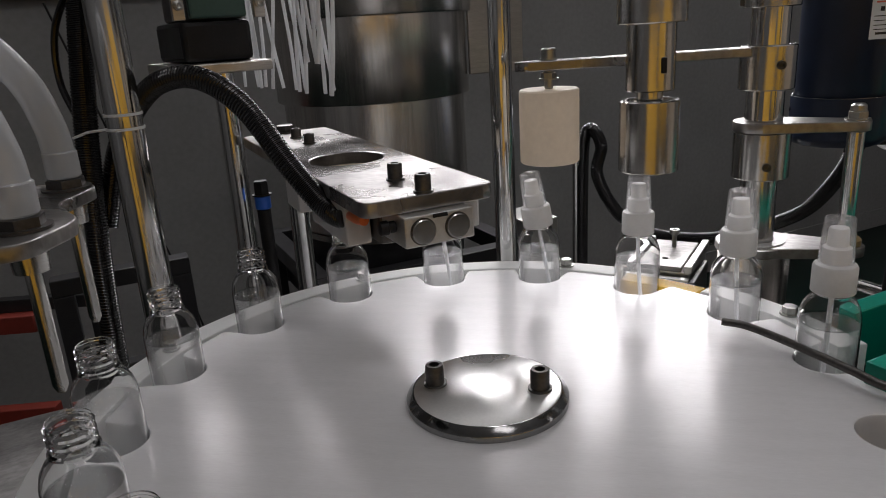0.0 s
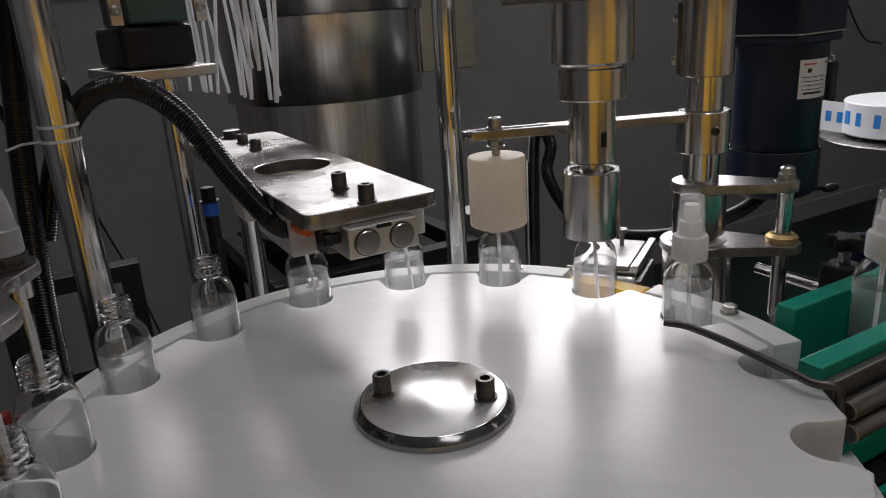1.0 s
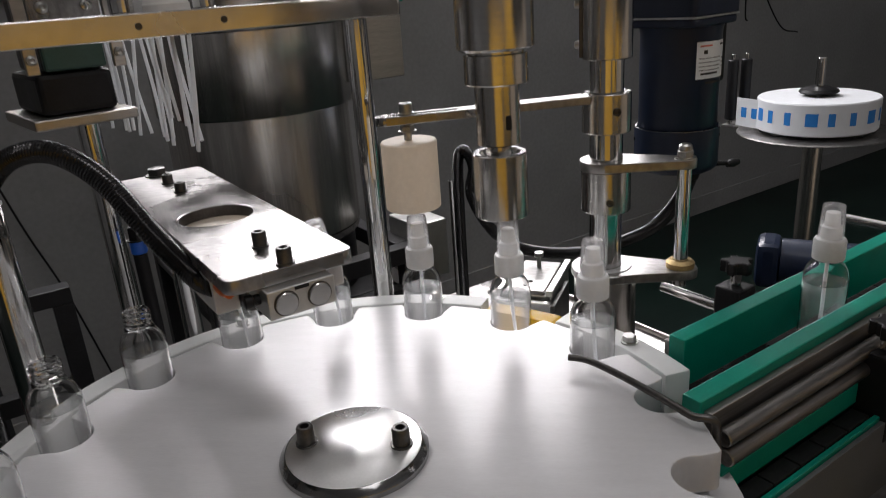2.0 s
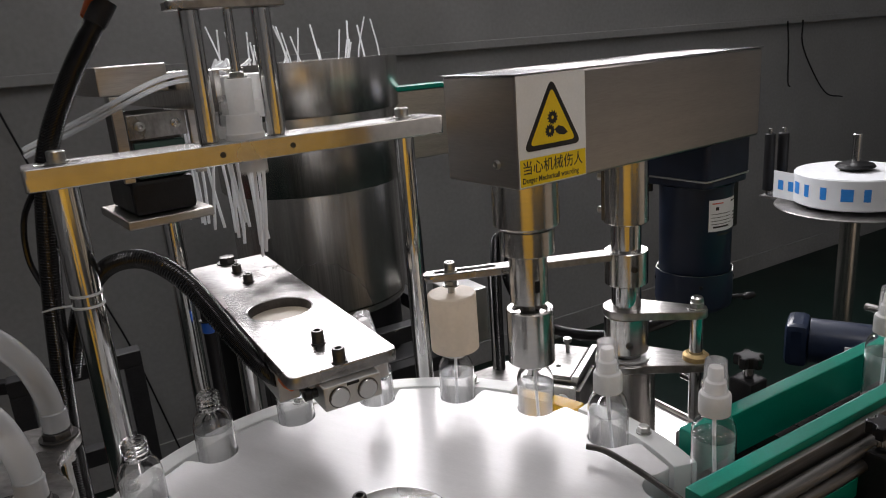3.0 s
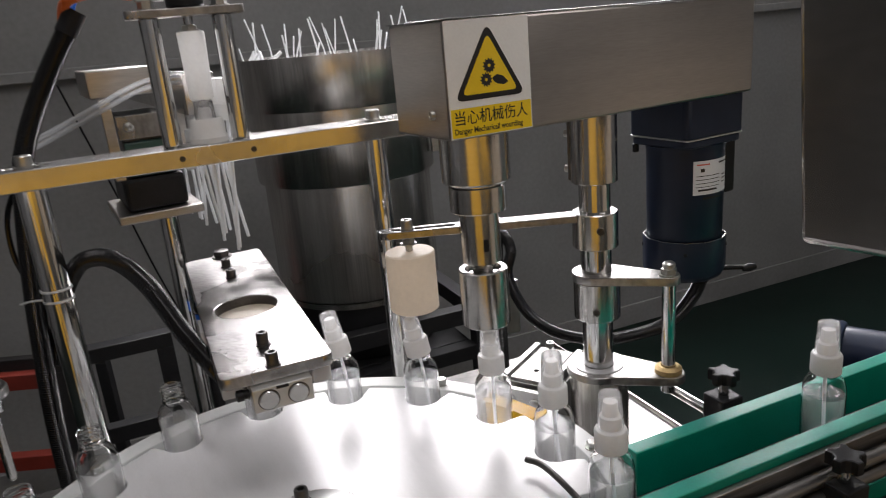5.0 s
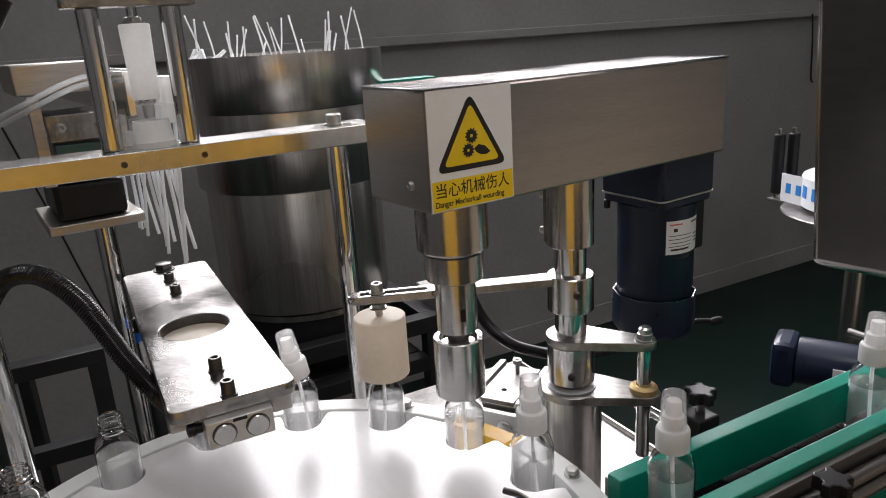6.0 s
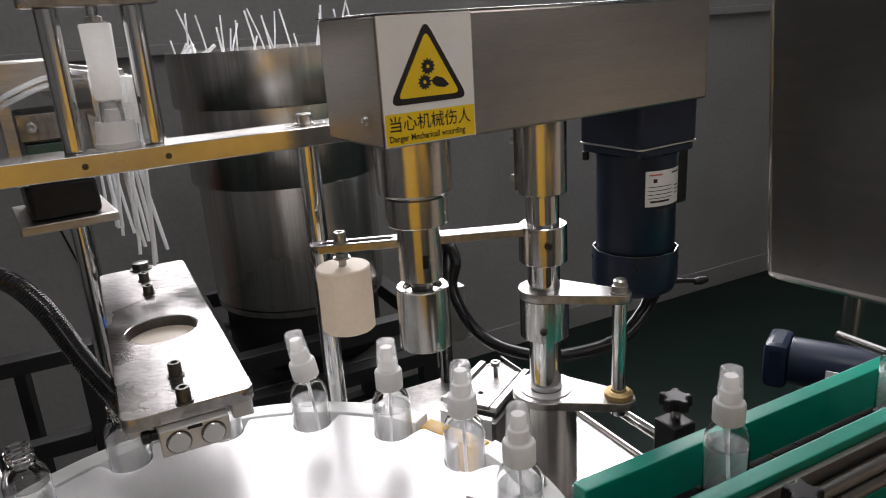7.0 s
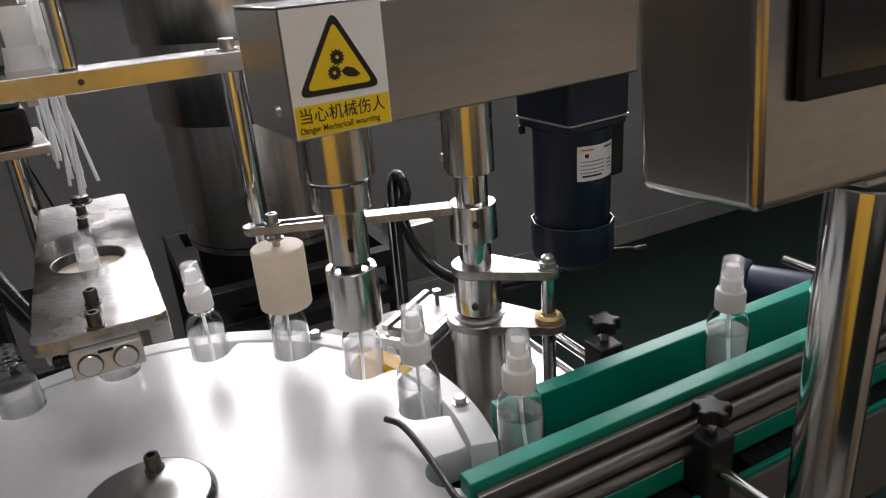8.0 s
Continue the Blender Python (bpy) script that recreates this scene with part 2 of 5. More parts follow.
def block(x0, x1, y0, y1, z0, z1, bevel=0.001, bm=None, seg=2):
    own = bmesh.new()
    r = bmesh.ops.create_cube(own, size=1.0)
    for v in r["verts"]:
        v.co = Vector((x0 + (v.co.x + 0.5) * (x1 - x0), y0 + (v.co.y + 0.5) * (y1 - y0), z0 + (v.co.z + 0.5) * (z1 - z0)))
    if bevel:
        bmesh.ops.bevel(own, geom=own.edges[:], offset=bevel, segments=seg, affect="EDGES", profile=0.5)
    for f in own.faces:                      # rounded edges are smooth, the six sides stay flat
        f.normal_update()
        f.smooth = max(abs(c) for c in f.normal) < 0.999
    return merge(bm, own)


def merge(bm, own, m=None):
    if m is not None:
        bmesh.ops.transform(own, matrix=m, verts=own.verts)
    if bm is None:
        return own
    tmp = bpy.data.meshes.new("tmp")
    own.to_mesh(tmp)
    own.free()
    bm.from_mesh(tmp)
    bpy.data.meshes.remove(tmp)
    return bm


def lathe(profile, segs=40, bm=None, m=None):
    """A turned body from (radius, height) pairs; radius 0 closes it."""
    own = bmesh.new()
    rings = []
    for r, z in profile:
        if r <= 1e-7:
            rings.append([own.verts.new((0, 0, z))])
        else:
            rings.append([own.verts.new((r * math.cos(2 * math.pi * i / segs), r * math.sin(2 * math.pi * i / segs), z)) for i in range(segs)])
    for a, b in zip(rings, rings[1:]):
        for i in range(segs):
            j = (i + 1) % segs
            if len(a) == 1 and len(b) == 1:
                continue
            if len(a) == 1:
                own.faces.new((a[0], b[i], b[j]))
            elif len(b) == 1:
                own.faces.new((a[i], a[j], b[0]))
            else:
                own.faces.new((a[i], a[j], b[j], b[i]))
    for f in own.faces:
        f.smooth = True
    return merge(bm, own, m)


def rod(r, z0, z1, c=0.0008, segs=32, bm=None, m=None):
    return lathe([(0, z0), (r - c, z0), (r, z0 + c), (r, z1 - c), (r - c, z1), (0, z1)], segs, bm, m)


def prism(outline, z0, z1, bevel=0.0008, holes=(), bm=None):
    """A plate from an outline; holes are outlines too, with the same turn."""
    own = bmesh.new()
    edges = []
    for pts in (outline, *holes):
        vs = [own.verts.new((x, y, z0)) for x, y in pts]
        edges += [own.edges.new((a, b)) for a, b in zip(vs, vs[1:] + vs[:1])]
    r = bmesh.ops.triangle_fill(own, use_beauty=True, edges=edges)
    bmesh.ops.dissolve_limit(own, angle_limit=0.01, verts=own.verts, edges=own.edges)
    ext = bmesh.ops.extrude_face_region(own, geom=own.faces[:])
    bmesh.ops.translate(own, vec=(0, 0, z1 - z0), verts=[e for e in ext["geom"] if isinstance(e, bmesh.types.BMVert)])
    bmesh.ops.recalc_face_normals(own, faces=own.faces)
    if bevel:
        rim = [e for e in own.edges if len(e.link_faces) == 2 and abs(e.link_faces[0].normal.z) > 0.9 and abs(e.link_faces[1].normal.z) < 0.1 or len(e.link_faces) == 2 and abs(e.link_faces[1].normal.z) > 0.9 and abs(e.link_faces[0].normal.z) < 0.1]
        bmesh.ops.bevel(own, geom=rim, offset=bevel, segments=2, affect="EDGES", profile=0.5)
    for f in own.faces:
        f.normal_update()
        f.smooth = abs(f.normal.z) < 0.999 and (abs(f.normal.z) > 0.02 or f.calc_area() < 0.010 * (z1 - z0))
    return merge(bm, own)


def circle(cx, cy, r, n=40):
    return [(cx + r * math.cos(2 * math.pi * i / n), cy + r * math.sin(2 * math.pi * i / n)) for i in range(n)]


def rounded(pts, r, n=5):
    """An outline with its corners rounded."""
    out = []
    k = len(pts)
    for i in range(k):
        p, a, b = Vector(pts[i]), Vector(pts[i - 1]), Vector(pts[(i + 1) % k])
        s, e = p + (a - p).normalized() * r, p + (b - p).normalized() * r
        for j in range(n + 1):
            t = j / n
            q = s * (1 - t) ** 2 + p * 2 * t * (1 - t) + e * t * t
            out.append((q.x, q.y))
    return out


def slot_outline(cx, cy, length, width, n=8):
    out = []
    for sx in (1, -1):
        for i in range(n + 1):
            a = math.pi * i / n - math.pi / 2 + (0 if sx == 1 else math.pi)
            out.append((cx + sx * (length / 2 - width / 2) + width / 2 * math.cos(a), cy + width / 2 * math.sin(a)))
    return out


def smooth_path(pts, n=10):
    """Catmull-Rom points through a few given ones."""
    ps = [Vector(p) for p in pts]
    ps = [ps[0] * 2 - ps[1]] + ps + [ps[-1] * 2 - ps[-2]]
    out = []
    for i in range(1, len(ps) - 2):
        a, b, c, d = ps[i - 1:i + 3]
        for k in range(n):
            t = k / n
            out.append(0.5 * ((2 * b) + (c - a) * t + (2 * a - 5 * b + 4 * c - d) * t * t + (3 * b - a - 3 * c + d) * t ** 3))
    out.append(ps[-2])
    return out


def sweep(path, radius, segs=12, ribs=0.0, pitch=0.0, bm=None, hollow=False):
    """A tube along a path; ribs and pitch make it corrugated."""
    own = bmesh.new()
    pts = [path[0]]
    if pitch:
        step, left = pitch / 4, pitch / 4
        for a, b in zip(path, path[1:]):
            d = (b - a).length
            s = left
            while s <= d:
                pts.append(a.lerp(b, s / d))
                s += step
            left = s - d
    else:
        pts = list(path)
    up = Vector((0.3, 0.2, 1)).normalized()
    rings = []
    for i, p in enumerate(pts):
        t = (pts[min(i + 1, len(pts) - 1)] - pts[max(i - 1, 0)]).normalized()
        side = t.cross(up).normalized()
        up = side.cross(t).normalized()
        r = radius + (ribs if pitch and i % 4 in (0, 1) else 0)
        rings.append([own.verts.new(p + (side * math.cos(2 * math.pi * k / segs) + up * math.sin(2 * math.pi * k / segs)) * r) for k in range(segs)])
    for a, b in zip(rings, rings[1:]):
        for k in range(segs):
            own.faces.new((a[k], a[(k + 1) % segs], b[(k + 1) % segs], b[k]))
    if not hollow:
        own.faces.new(rings[0])
        own.faces.new(rings[-1])
    for f in own.faces:
        f.smooth = True
    return merge(bm, own)


def socket_bolt(r, h, m=None, bm=None):
    """A socket-head screw with its hexagon hole."""
    own = lathe([(0, h * 0.45), (r * 0.5, h * 0.45), (r * 0.55, h), (r * 0.88, h), (r, h * 0.9), (r, 0), (0, 0)], 24)
    lathe([(0, -0.0002), (r * 1.25, 0), (r * 1.25, 0.0015), (r, 0.0015)], 24, own)
    return merge(bm, own, m)


def hex_bolt(r, h, m=None, bm=None):
    own = lathe([(0, 0), (r * 1.25, 0), (r * 1.25, 0.0015), (r * 0.9, 0.0015)], 24)
    lathe([(r, 0.0015), (r, h * 0.92), (r * 0.85, h), (0, h)], 6, own)
    return merge(bm, own, m)


def at(x, y, z, rz=0.0, rx=0.0, ry=0.0):
    return pose(x, y, z, rx, ry, rz)


def polar(a, r):
    return (r * math.cos(radians(a)), r * math.sin(radians(a)))


def ring_point(a, r):
    """A point of the plan by its angle and distance from the turntable's middle."""
    return (DX + r * math.cos(radians(a)), DY + r * math.sin(radians(a)))


# ---- room ----
def room_point(u, n, z=0.0):
    p = U * u + N * n
    return Vector((p.x, p.y, z))


U0, U1, N0, N1, HC = -3.2, 5.6, -3.4, 1.95, 3.3


def room_piece(name, u0, u1, n0, n1, z0, z1, material, label, cat, bevel=0.0):
    ob = new(name, finish(name, block(u0, u1, n0, n1, z0, z1, bevel), material))
    ob.matrix_basis = Matrix.Rotation(math.atan2(U.y, U.x), 4, "Z")
    return tagged(ob, label, cat, "", "structure")


room_piece("floor", U0 - 0.2, U1 + 0.2, N0 - 0.2, N1 + 0.2, -0.15, 0.0, FLOORM, "dark green painted concrete workshop floor", "floor")
room_piece("ceiling", U0 - 0.2, U1 + 0.2, N0 - 0.2, N1 + 0.2, HC, HC + 0.15, CEIL, "plain pale workshop ceiling", "ceiling")
W0, W1, WZ0, WZ1 = -0.10, 3.00, 1.79, 2.81
NWALL = "grey painted workshop wall with high windows"
room_piece("wall_north", U0 - 0.2, U1 + 0.2, N1, N1 + 0.2, 0.0, WZ0, WALL, NWALL, "wall")
room_piece("wall_north_head", U0 - 0.2, U1 + 0.2, N1, N1 + 0.2, WZ1, HC, WALL, NWALL, "wall")
room_piece("wall_north_west", U0 - 0.2, W0, N1, N1 + 0.2, WZ0, WZ1, WALL, NWALL, "wall")
room_piece("wall_north_east", W1, U1 + 0.2, N1, N1 + 0.2, WZ0, WZ1, WALL, NWALL, "wall")
win = new("window_1")
win.matrix_basis = Matrix.Rotation(math.atan2(U.y, U.x), 4, "Z")
tagged(win, "high aluminium-framed window letting in daylight", "window", "", "structure")
for k in range(5):
    u = W0 + 0.03 + (W1 - W0 - 0.06) * k / 4
    part("window_mullion", block(u - 0.025, u + 0.025, N1 + 0.03, N1 + 0.07, WZ0 + 0.001, WZ1 - 0.001, 0.003), ALU, win)
for z in (WZ0 + 0.026, WZ1 - 0.026):
    part("window_rail", block(W0 + 0.001, W1 - 0.001, N1 + 0.032, N1 + 0.068, z - 0.025, z + 0.025, 0.003), ALU, win)
room_piece("wall_south", U0 - 0.2, U1 + 0.2, N0 - 0.2, N0, 0.0, HC, WALL, "plain grey painted workshop wall", "wall")
room_piece("wall_west", U0 - 0.2, U0, N0, N1, 0.0, HC, WALL, "plain grey painted workshop wall", "wall")
room_piece("wall_east", U1, U1 + 0.2, N0, N1, 0.0, HC, WALL, "plain grey painted workshop wall", "wall")
room_piece("trim", U0, U1, N1 - 0.03, N1 - 0.001, ZD + 0.385, ZD + 0.418, WALL, "grey cable trunking along the wall", "trunking", 0.004)
room_piece("baseboard", U0, U1, N1 - 0.012, N1 - 0.001, 0.0, 0.10, WALL, "grey painted skirting at the floor", "skirting", 0.002)

# ---- machine deck ----
deck = thing("machine_base", (0, 0, -ZD), "stainless steel machine cabinet with a flat deck", "machine base", rz=UA)
part("deck_plate", block(-0.46, 0.56, -0.62, 0.50, ZD - 0.165, ZD - 0.155, 0.002), STEEL_PLATE, deck)
part("deck_lip", block(0.5602, 0.5640, -0.62, 0.50, ZD - 0.190, ZD - 0.148, 0.001), SHEET, deck)
part("cabinet_body", block(-0.44, 0.54, -0.60, 0.48, 0.08, ZD - 0.166, 0.004), SHEET, deck)
for px, py in ((-0.4, -0.55), (0.50, -0.55), (-0.4, 0.43), (0.50, 0.43)):
    part("foot", rod(0.03, 0.0, 0.082, 0.003, 20), BLACK, deck, "", at(px, py, 0))

# white floor ring on which the bottles slide, and the fixed outer guide
RP, A0, STEP = 0.256, 63.6, 22.5     # pitch radius and first station of the bottles
DX, DY = -0.003, 0.007               # middle of the turntable


def arc_band(a0, a1, r0, r1, n=48):
    return [polar(a0 + (a1 - a0) * i / n, r1) for i in range(n + 1)] + [polar(a1 + (a0 - a1) * i / n, r0) for i in range(n + 1)]


ring = thing("slide_ring", (DX, DY, -0.155), "white plastic ring under the bottles", "slide plate")
part("ring_plate", prism(circle(0, 0, 0.296, 96), 0.0, 0.108, 0.001), HDPE, ring)
guide = thing("bottle_guide", (DX, DY, -0.047), "white plastic outer guide with steel screws round the turntable", "guide rail")
part("guide_segment", prism(arc_band(73.0, 216, 0.2785, 0.3035), 0.0, 0.047, 0.0012), HDPE_THIN, guide)
part("guide_segment", prism(arc_band(24.5, 54.5, 0.2785, 0.3035, 24), 0.0, 0.047, 0.0012), HDPE_THIN, guide)
screw = None
for a in (37.8, 84, 128, 171.5, 196):
    x, y = polar(a, 0.2915)
    if screw is None:
        screw = part("screw", hex_bolt(0.0065, 0.008), BOLT, guide, "", at(x, y, 0.047))
    else:
        share("screw", screw, guide, at(x, y, 0.047, a))

# ---- turntable ----
RD, RN = 0.2735, 0.0218


def disc_outline():
    """The star wheel: sixteen U-shaped notches with rounded mouths."""
    out = []
    half = math.degrees(math.asin(0.0305 / RD))
    for k in range(16):
        a = A0 + STEP * k
        c, s = math.cos(radians(a)), math.sin(radians(a))
        side = [(-0.0305, RD - 0.0005), (-0.0272, RD - 0.0030), (-0.0250, RD - 0.0085)]
        bowl_pts = [(RN * math.sin(radians(b)), RP + RN * math.cos(radians(b))) for b in range(-90, -271, -12)]
        for w, r in side + bowl_pts + [(-w, r) for w, r in side[::-1]]:
            out.append((r * c - w * s, r * s + w * c))
        for i in range(1, 4):
            out.append(polar(a + half + (STEP - 2 * half) * i / 4, RD))
    return out


table = thing("turntable", (DX, DY, 0), "white plastic star-wheel turntable with bottle notches", "turntable")
part("star_wheel", prism(disc_outline(), -0.034, 0.0, 0.0012), HDPE, table)
hub = part("hub_plate", lathe([(0, 0.0001), (0.0520, 0.0001), (0.0522, 0.0093), (0.0516, 0.0096), (0, 0.0096)], 96), HUBSTEEL, table, "round polished steel hub plate")
part("hub_rim", lathe([(0.0524, 0.0), (0.0575, 0.0), (0.0575, 0.0040), (0.0572, 0.0046), (0.0528, 0.0092), (0.0524, 0.0092), (0.0524, 0.0)], 96), RIMSTEEL_DARKENED, hub, "polished bevelled rim, darkened for the room it mirrors")
for s in (-1, 1):
    part("screw", socket_bolt(0.0068, 0.0155), BLACKSTEEL, hub, "black socket-head screw", at(0.0375 * s, 0, 0.0096))

# ---- bottles and caps ----
ZB = -0.0455
PROFILE = [(0.0, 0.0015), (0.0175, 0.0), (0.0200, 0.0012), (0.0212, 0.004), (0.0212, 0.078), (0.0208, 0.0835), (0.0190, 0.0900), (0.0160, 0.0950), (0.0128, 0.0975), (0.0118, 0.0985), (0.0134, 0.0995), (0.0134, 0.1010), (0.0114, 0.1015)]
for k in range(3):
    z = 0.1035 + 0.0046 * k
    PROFILE += [(0.0114, z), (0.0127, z + 0.0012), (0.0127, z + 0.0020), (0.0114, z + 0.0030)]
PROFILE += [(0.0114, 0.1175), (0.0104, 0.1175), (0.0104, 0.0985), (0.0118, 0.0965), (0.0152, 0.0938), (0.0181, 0.0890), (0.0199, 0.0830), (0.0203, 0.0780), (0.0203, 0.0045), (0.0190, 0.0022), (0.0, 0.0028)]


def bottle_model(foamy):
    b = thing("spray_bottle", (0, 0, 0), "clear round plastic bottle part filled with clear liquid", "bottle", "bottles on the machine")
    body = part("bottle_body", lathe(PROFILE, 36), PET, b)
    body.visible_shadow = False
    top = 0.076
    liq = part("liquid", lathe([(0, 0.0036), (0.0180, 0.0036), (0.0199, 0.0055), (0.0199, top)], 36), FOAM if foamy else WATER, b, "clear liquid")
    liq.visible_shadow = False
    level = part("liquid_surface", lathe([(0, top + 0.0002), (0.0197, top + 0.0002), (0.0201, top + 0.0010)], 36), FOAM if foamy else SURFACE_GREYED, b, "still liquid surface")
    level.visible_shadow = False
    return b


def cap_model():
    c = thing("mist_sprayer", (0, 0, 0), "white mist sprayer with a clear overcap and dip tube", "mist sprayer", "mist sprayers")
    bm = lathe([(0.0145, 0.1005), (0.0150, 0.1010), (0.0150, 0.1195), (0.0140, 0.1215), (0.0115, 0.1225), (0, 0.1225)], 36)
    part("collar", bm, CAPWHITE, c)
    part("actuator", lathe([(0.0098, 0.1226), (0.0096, 0.134), (0.0072, 0.1355), (0.0068, 0.147), (0.0060, 0.1485), (0, 0.1485)], 28), CAPWHITE, c)
    oc = part("overcap", lathe([(0.0118, 0.1227), (0.0116, 0.130), (0.0102, 0.1548), (0.0098, 0.1556), (0.0090, 0.1557), (0, 0.1557)], 30), OVERCAP, c, "clear plastic overcap")
    oc.visible_shadow = False
    part("dip_tube", sweep(smooth_path([(0, 0, 0.121), (0.0006, 0, 0.085), (0.003, 0.001, 0.045), (0.0075, 0.002, 0.006)], 5), 0.0019, 8), STRAW, c, "thin white dip tube")
    return c


BOTTLES, CAPS = {}, {}
base_bottle, base_foam, base_cap = bottle_model(False), bottle_model(True), cap_model()
for j in range(-2, 10):
    x, y = ring_point(A0 + STEP * j, RP)
    if j == 6:
        BOTTLES[j] = base_foam
    elif j == -2:
        BOTTLES[j] = base_bottle
    else:
        BOTTLES[j] = copy_thing(base_bottle, pose(0, 0, 0))
    BOTTLES[j].matrix_basis = pose(x, y, ZB + ZD, 0, 0, 31 * j)
BOTTLES[-3] = copy_thing(base_bottle, pose(0.4, 0.24, ZB + ZD))
for j in range(-3, 7):
    CAPS[j] = base_cap if j == -3 else copy_thing(base_cap, pose(0, 0, 0))
    x, y = ring_point(A0 + STEP * j, RP)
    CAPS[j].matrix_basis = pose(x, y, ZB + ZD, 0, 0, 67 * j)

# ---- reciprocating capping head ----
BX, BY, BU = 0.1082, 0.1616, 46.4          # near corner of the housing and its heading
head = thing("capping_head", (0, 0, 0), "stainless steel capping head with drive housing, spindle and blue motor", "capping head")
H0 = at(BX, BY, 0, BU)
box = bmesh.new()
block(0, 0.413, 0, 0.112, 0.270, 0.378, 0.0025, box)
housing = part("housing", box, HOUSING, head, "brushed sheet-steel drive housing", H0)
part("lid", block(-0.001, 0.414, -0.001, 0.113, 0.3783, 0.3795, 0.0004), LIDSTEEL, housing)
part("screw", lathe([(0, 0.003), (0.0015, 0.003), (0.002, 0.004), (0.0042, 0.004), (0.0048, 0), (0, 0)], 16, None, pose(0, 0, 0, 0, -90, 0)), BOLT, housing, "", at(0, 0.030, 0.293))

sign = part("warning_sign", block(0.001, 0.093, -0.0006, -0.0001, 0.2715, 0.3775, 0), SIGNW, housing, "yellow and white mechanical hazard warning sticker")


def decal(name, bm, material, lift, label=""):
    return part(name, bm, material, sign, label, pose(0, -0.0006 - lift, 0, 90, 0, 0))


decal("yellow_panel", prism(rounded([(0.002, 0.2725), (0.092, 0.2725), (0.092, 0.2990), (0.002, 0.2990)], 0.001), 0, 0.0001, 0), YELLOW, 0.0002)
tri = [(0.007, 0.3055), (0.086, 0.3055), (0.0465, 0.3735)]
decal("triangle_border", prism(rounded(tri, 0.010), 0, 0.0001, 0), SIGNB, 0.0002)
decal("triangle_field", prism(rounded([(0.0155, 0.3105), (0.0775, 0.3105), (0.0465, 0.3640)], 0.006), 0, 0.0001, 0), YELLOW, 0.0004)


def gear(cx, cy, r, teeth):
    out = []
    for i in range(teeth * 4):
        a = 2 * math.pi * i / (teeth * 4)
        q = r if i % 4 < 2 else r * 0.78
        out.append((cx + q * math.cos(a), cy + q * math.sin(a)))
    return out


bm = prism(gear(0.0465, 0.3350, 0.0070, 12), 0, 0.0001, 0, [circle(0.0465, 0.3350, 0.0016, 12)])
prism(gear(0.0425, 0.3225, 0.0066, 12), 0, 0.0001, 0, [circle(0.0425, 0.3225, 0.0015, 12)], bm)
prism([(0.049, 0.3235), (0.054, 0.3265), (0.061, 0.3245), (0.067, 0.3185), (0.062, 0.3165), (0.055, 0.3175), (0.051, 0.3200)], 0, 0.0001, 0, (), bm)
decal("hazard_symbol", bm, SIGNB, 0.0006)


def lettering(name, text, size, x, y, z, material, parent, m, wide=1.0, bold=0.0):
    data = bpy.data.curves.new(name, "FONT")
    data.body, data.size, data.extrude = text, size, 0.00005
    data.offset = bold
    tmp = new(name, data)
    dg = bpy.context.evaluated_depsgraph_get()
    me = bpy.data.meshes.new_from_object(tmp.evaluated_get(dg))
    bpy.data.objects.remove(tmp)
    me.materials.clear()
    me.materials.append(material)
    ob = new(name, me)
    ob.parent = parent
    ob.matrix_basis = m @ pose(x, y, z) @ Matrix.Diagonal((wide, 1, 1, 1))
    return ob


SIGNFACE = pose(0, -0.0009, 0, 90, 0, 0)
lettering("sign_text", "当心机械伤人", 0.0142, 0.0045, 0.2850, 0.0, SIGNB, sign, SIGNFACE, 0.98, 0.00012)
lettering("sign_text", "Danger Mecharicall wourding", 0.0075, 0.0045, 0.2757, 0.0, SIGNB, sign, SIGNFACE, 0.86, 0.00018)

# spindle
SX, SY = 0.1078, 0.2420
spin = at(SX, SY, 0)
part("spindle_bearing", lathe([(0, 0.2155), (0.0335, 0.2155), (0.0365, 0.218), (0.0365, 0.2695), (0, 0.2695)], 48), STEEL_TURNED, head, "", spin)
part("spindle_sleeve", lathe([(0, 0.185), (0.0295, 0.185), (0.0303, 0.186), (0.0303, 0.2120), (0.027, 0.2130), (0.027, 0.2153), (0, 0.2153)], 48), STEEL_TURNED, head, "", spin)
shaft = part("spindle_shaft", lathe([(0, 0.1275), (0.0205, 0.1275), (0.0215, 0.1285), (0.0215, 0.1848), (0, 0.1848)], 40), STEEL_TURNED, head, "", spin)
part("pin_hole", block(-0.003, 0.003, -0.0222, -0.019, 0.143, 0.157, 0.0012), BLACK, shaft, "dark slot in the spindle", at(0, 0, 0, 30))
part("spindle_neck", rod(0.0115, 0.112, 0.1273), STEEL_TURNED, head, "", spin)
part("capping_cup", lathe([(0.0, 0.075), (0.0185, 0.075), (0.0185, 0.0552), (0.0258, 0.0552), (0.0268, 0.0562), (0.0268, 0.1185), (0.0255, 0.1195), (0.0205, 0.1195), (0.0190, 0.1150), (0.0, 0.1150)], 48), STEEL_TURNED, head, "", spin)

# lifting column
CX, CY = 0.2195, 0.337
colm = at(CX, CY, 0)
part("lifting_shaft", rod(0.0180, -0.12, 0.2695), CHROME, head, "", colm)
clampc = part("top_clamp", rod(0.0262, 0.192, 0.2695, 0.001, 40), STEEL_TURNED, head, "", colm)
strap = part("strap", block(-0.0052, 0.0052, -0.0285, -0.022, 0.194, 0.262, 0.001), BLACKSTEEL, clampc, "", at(0, 0, 0, -95))
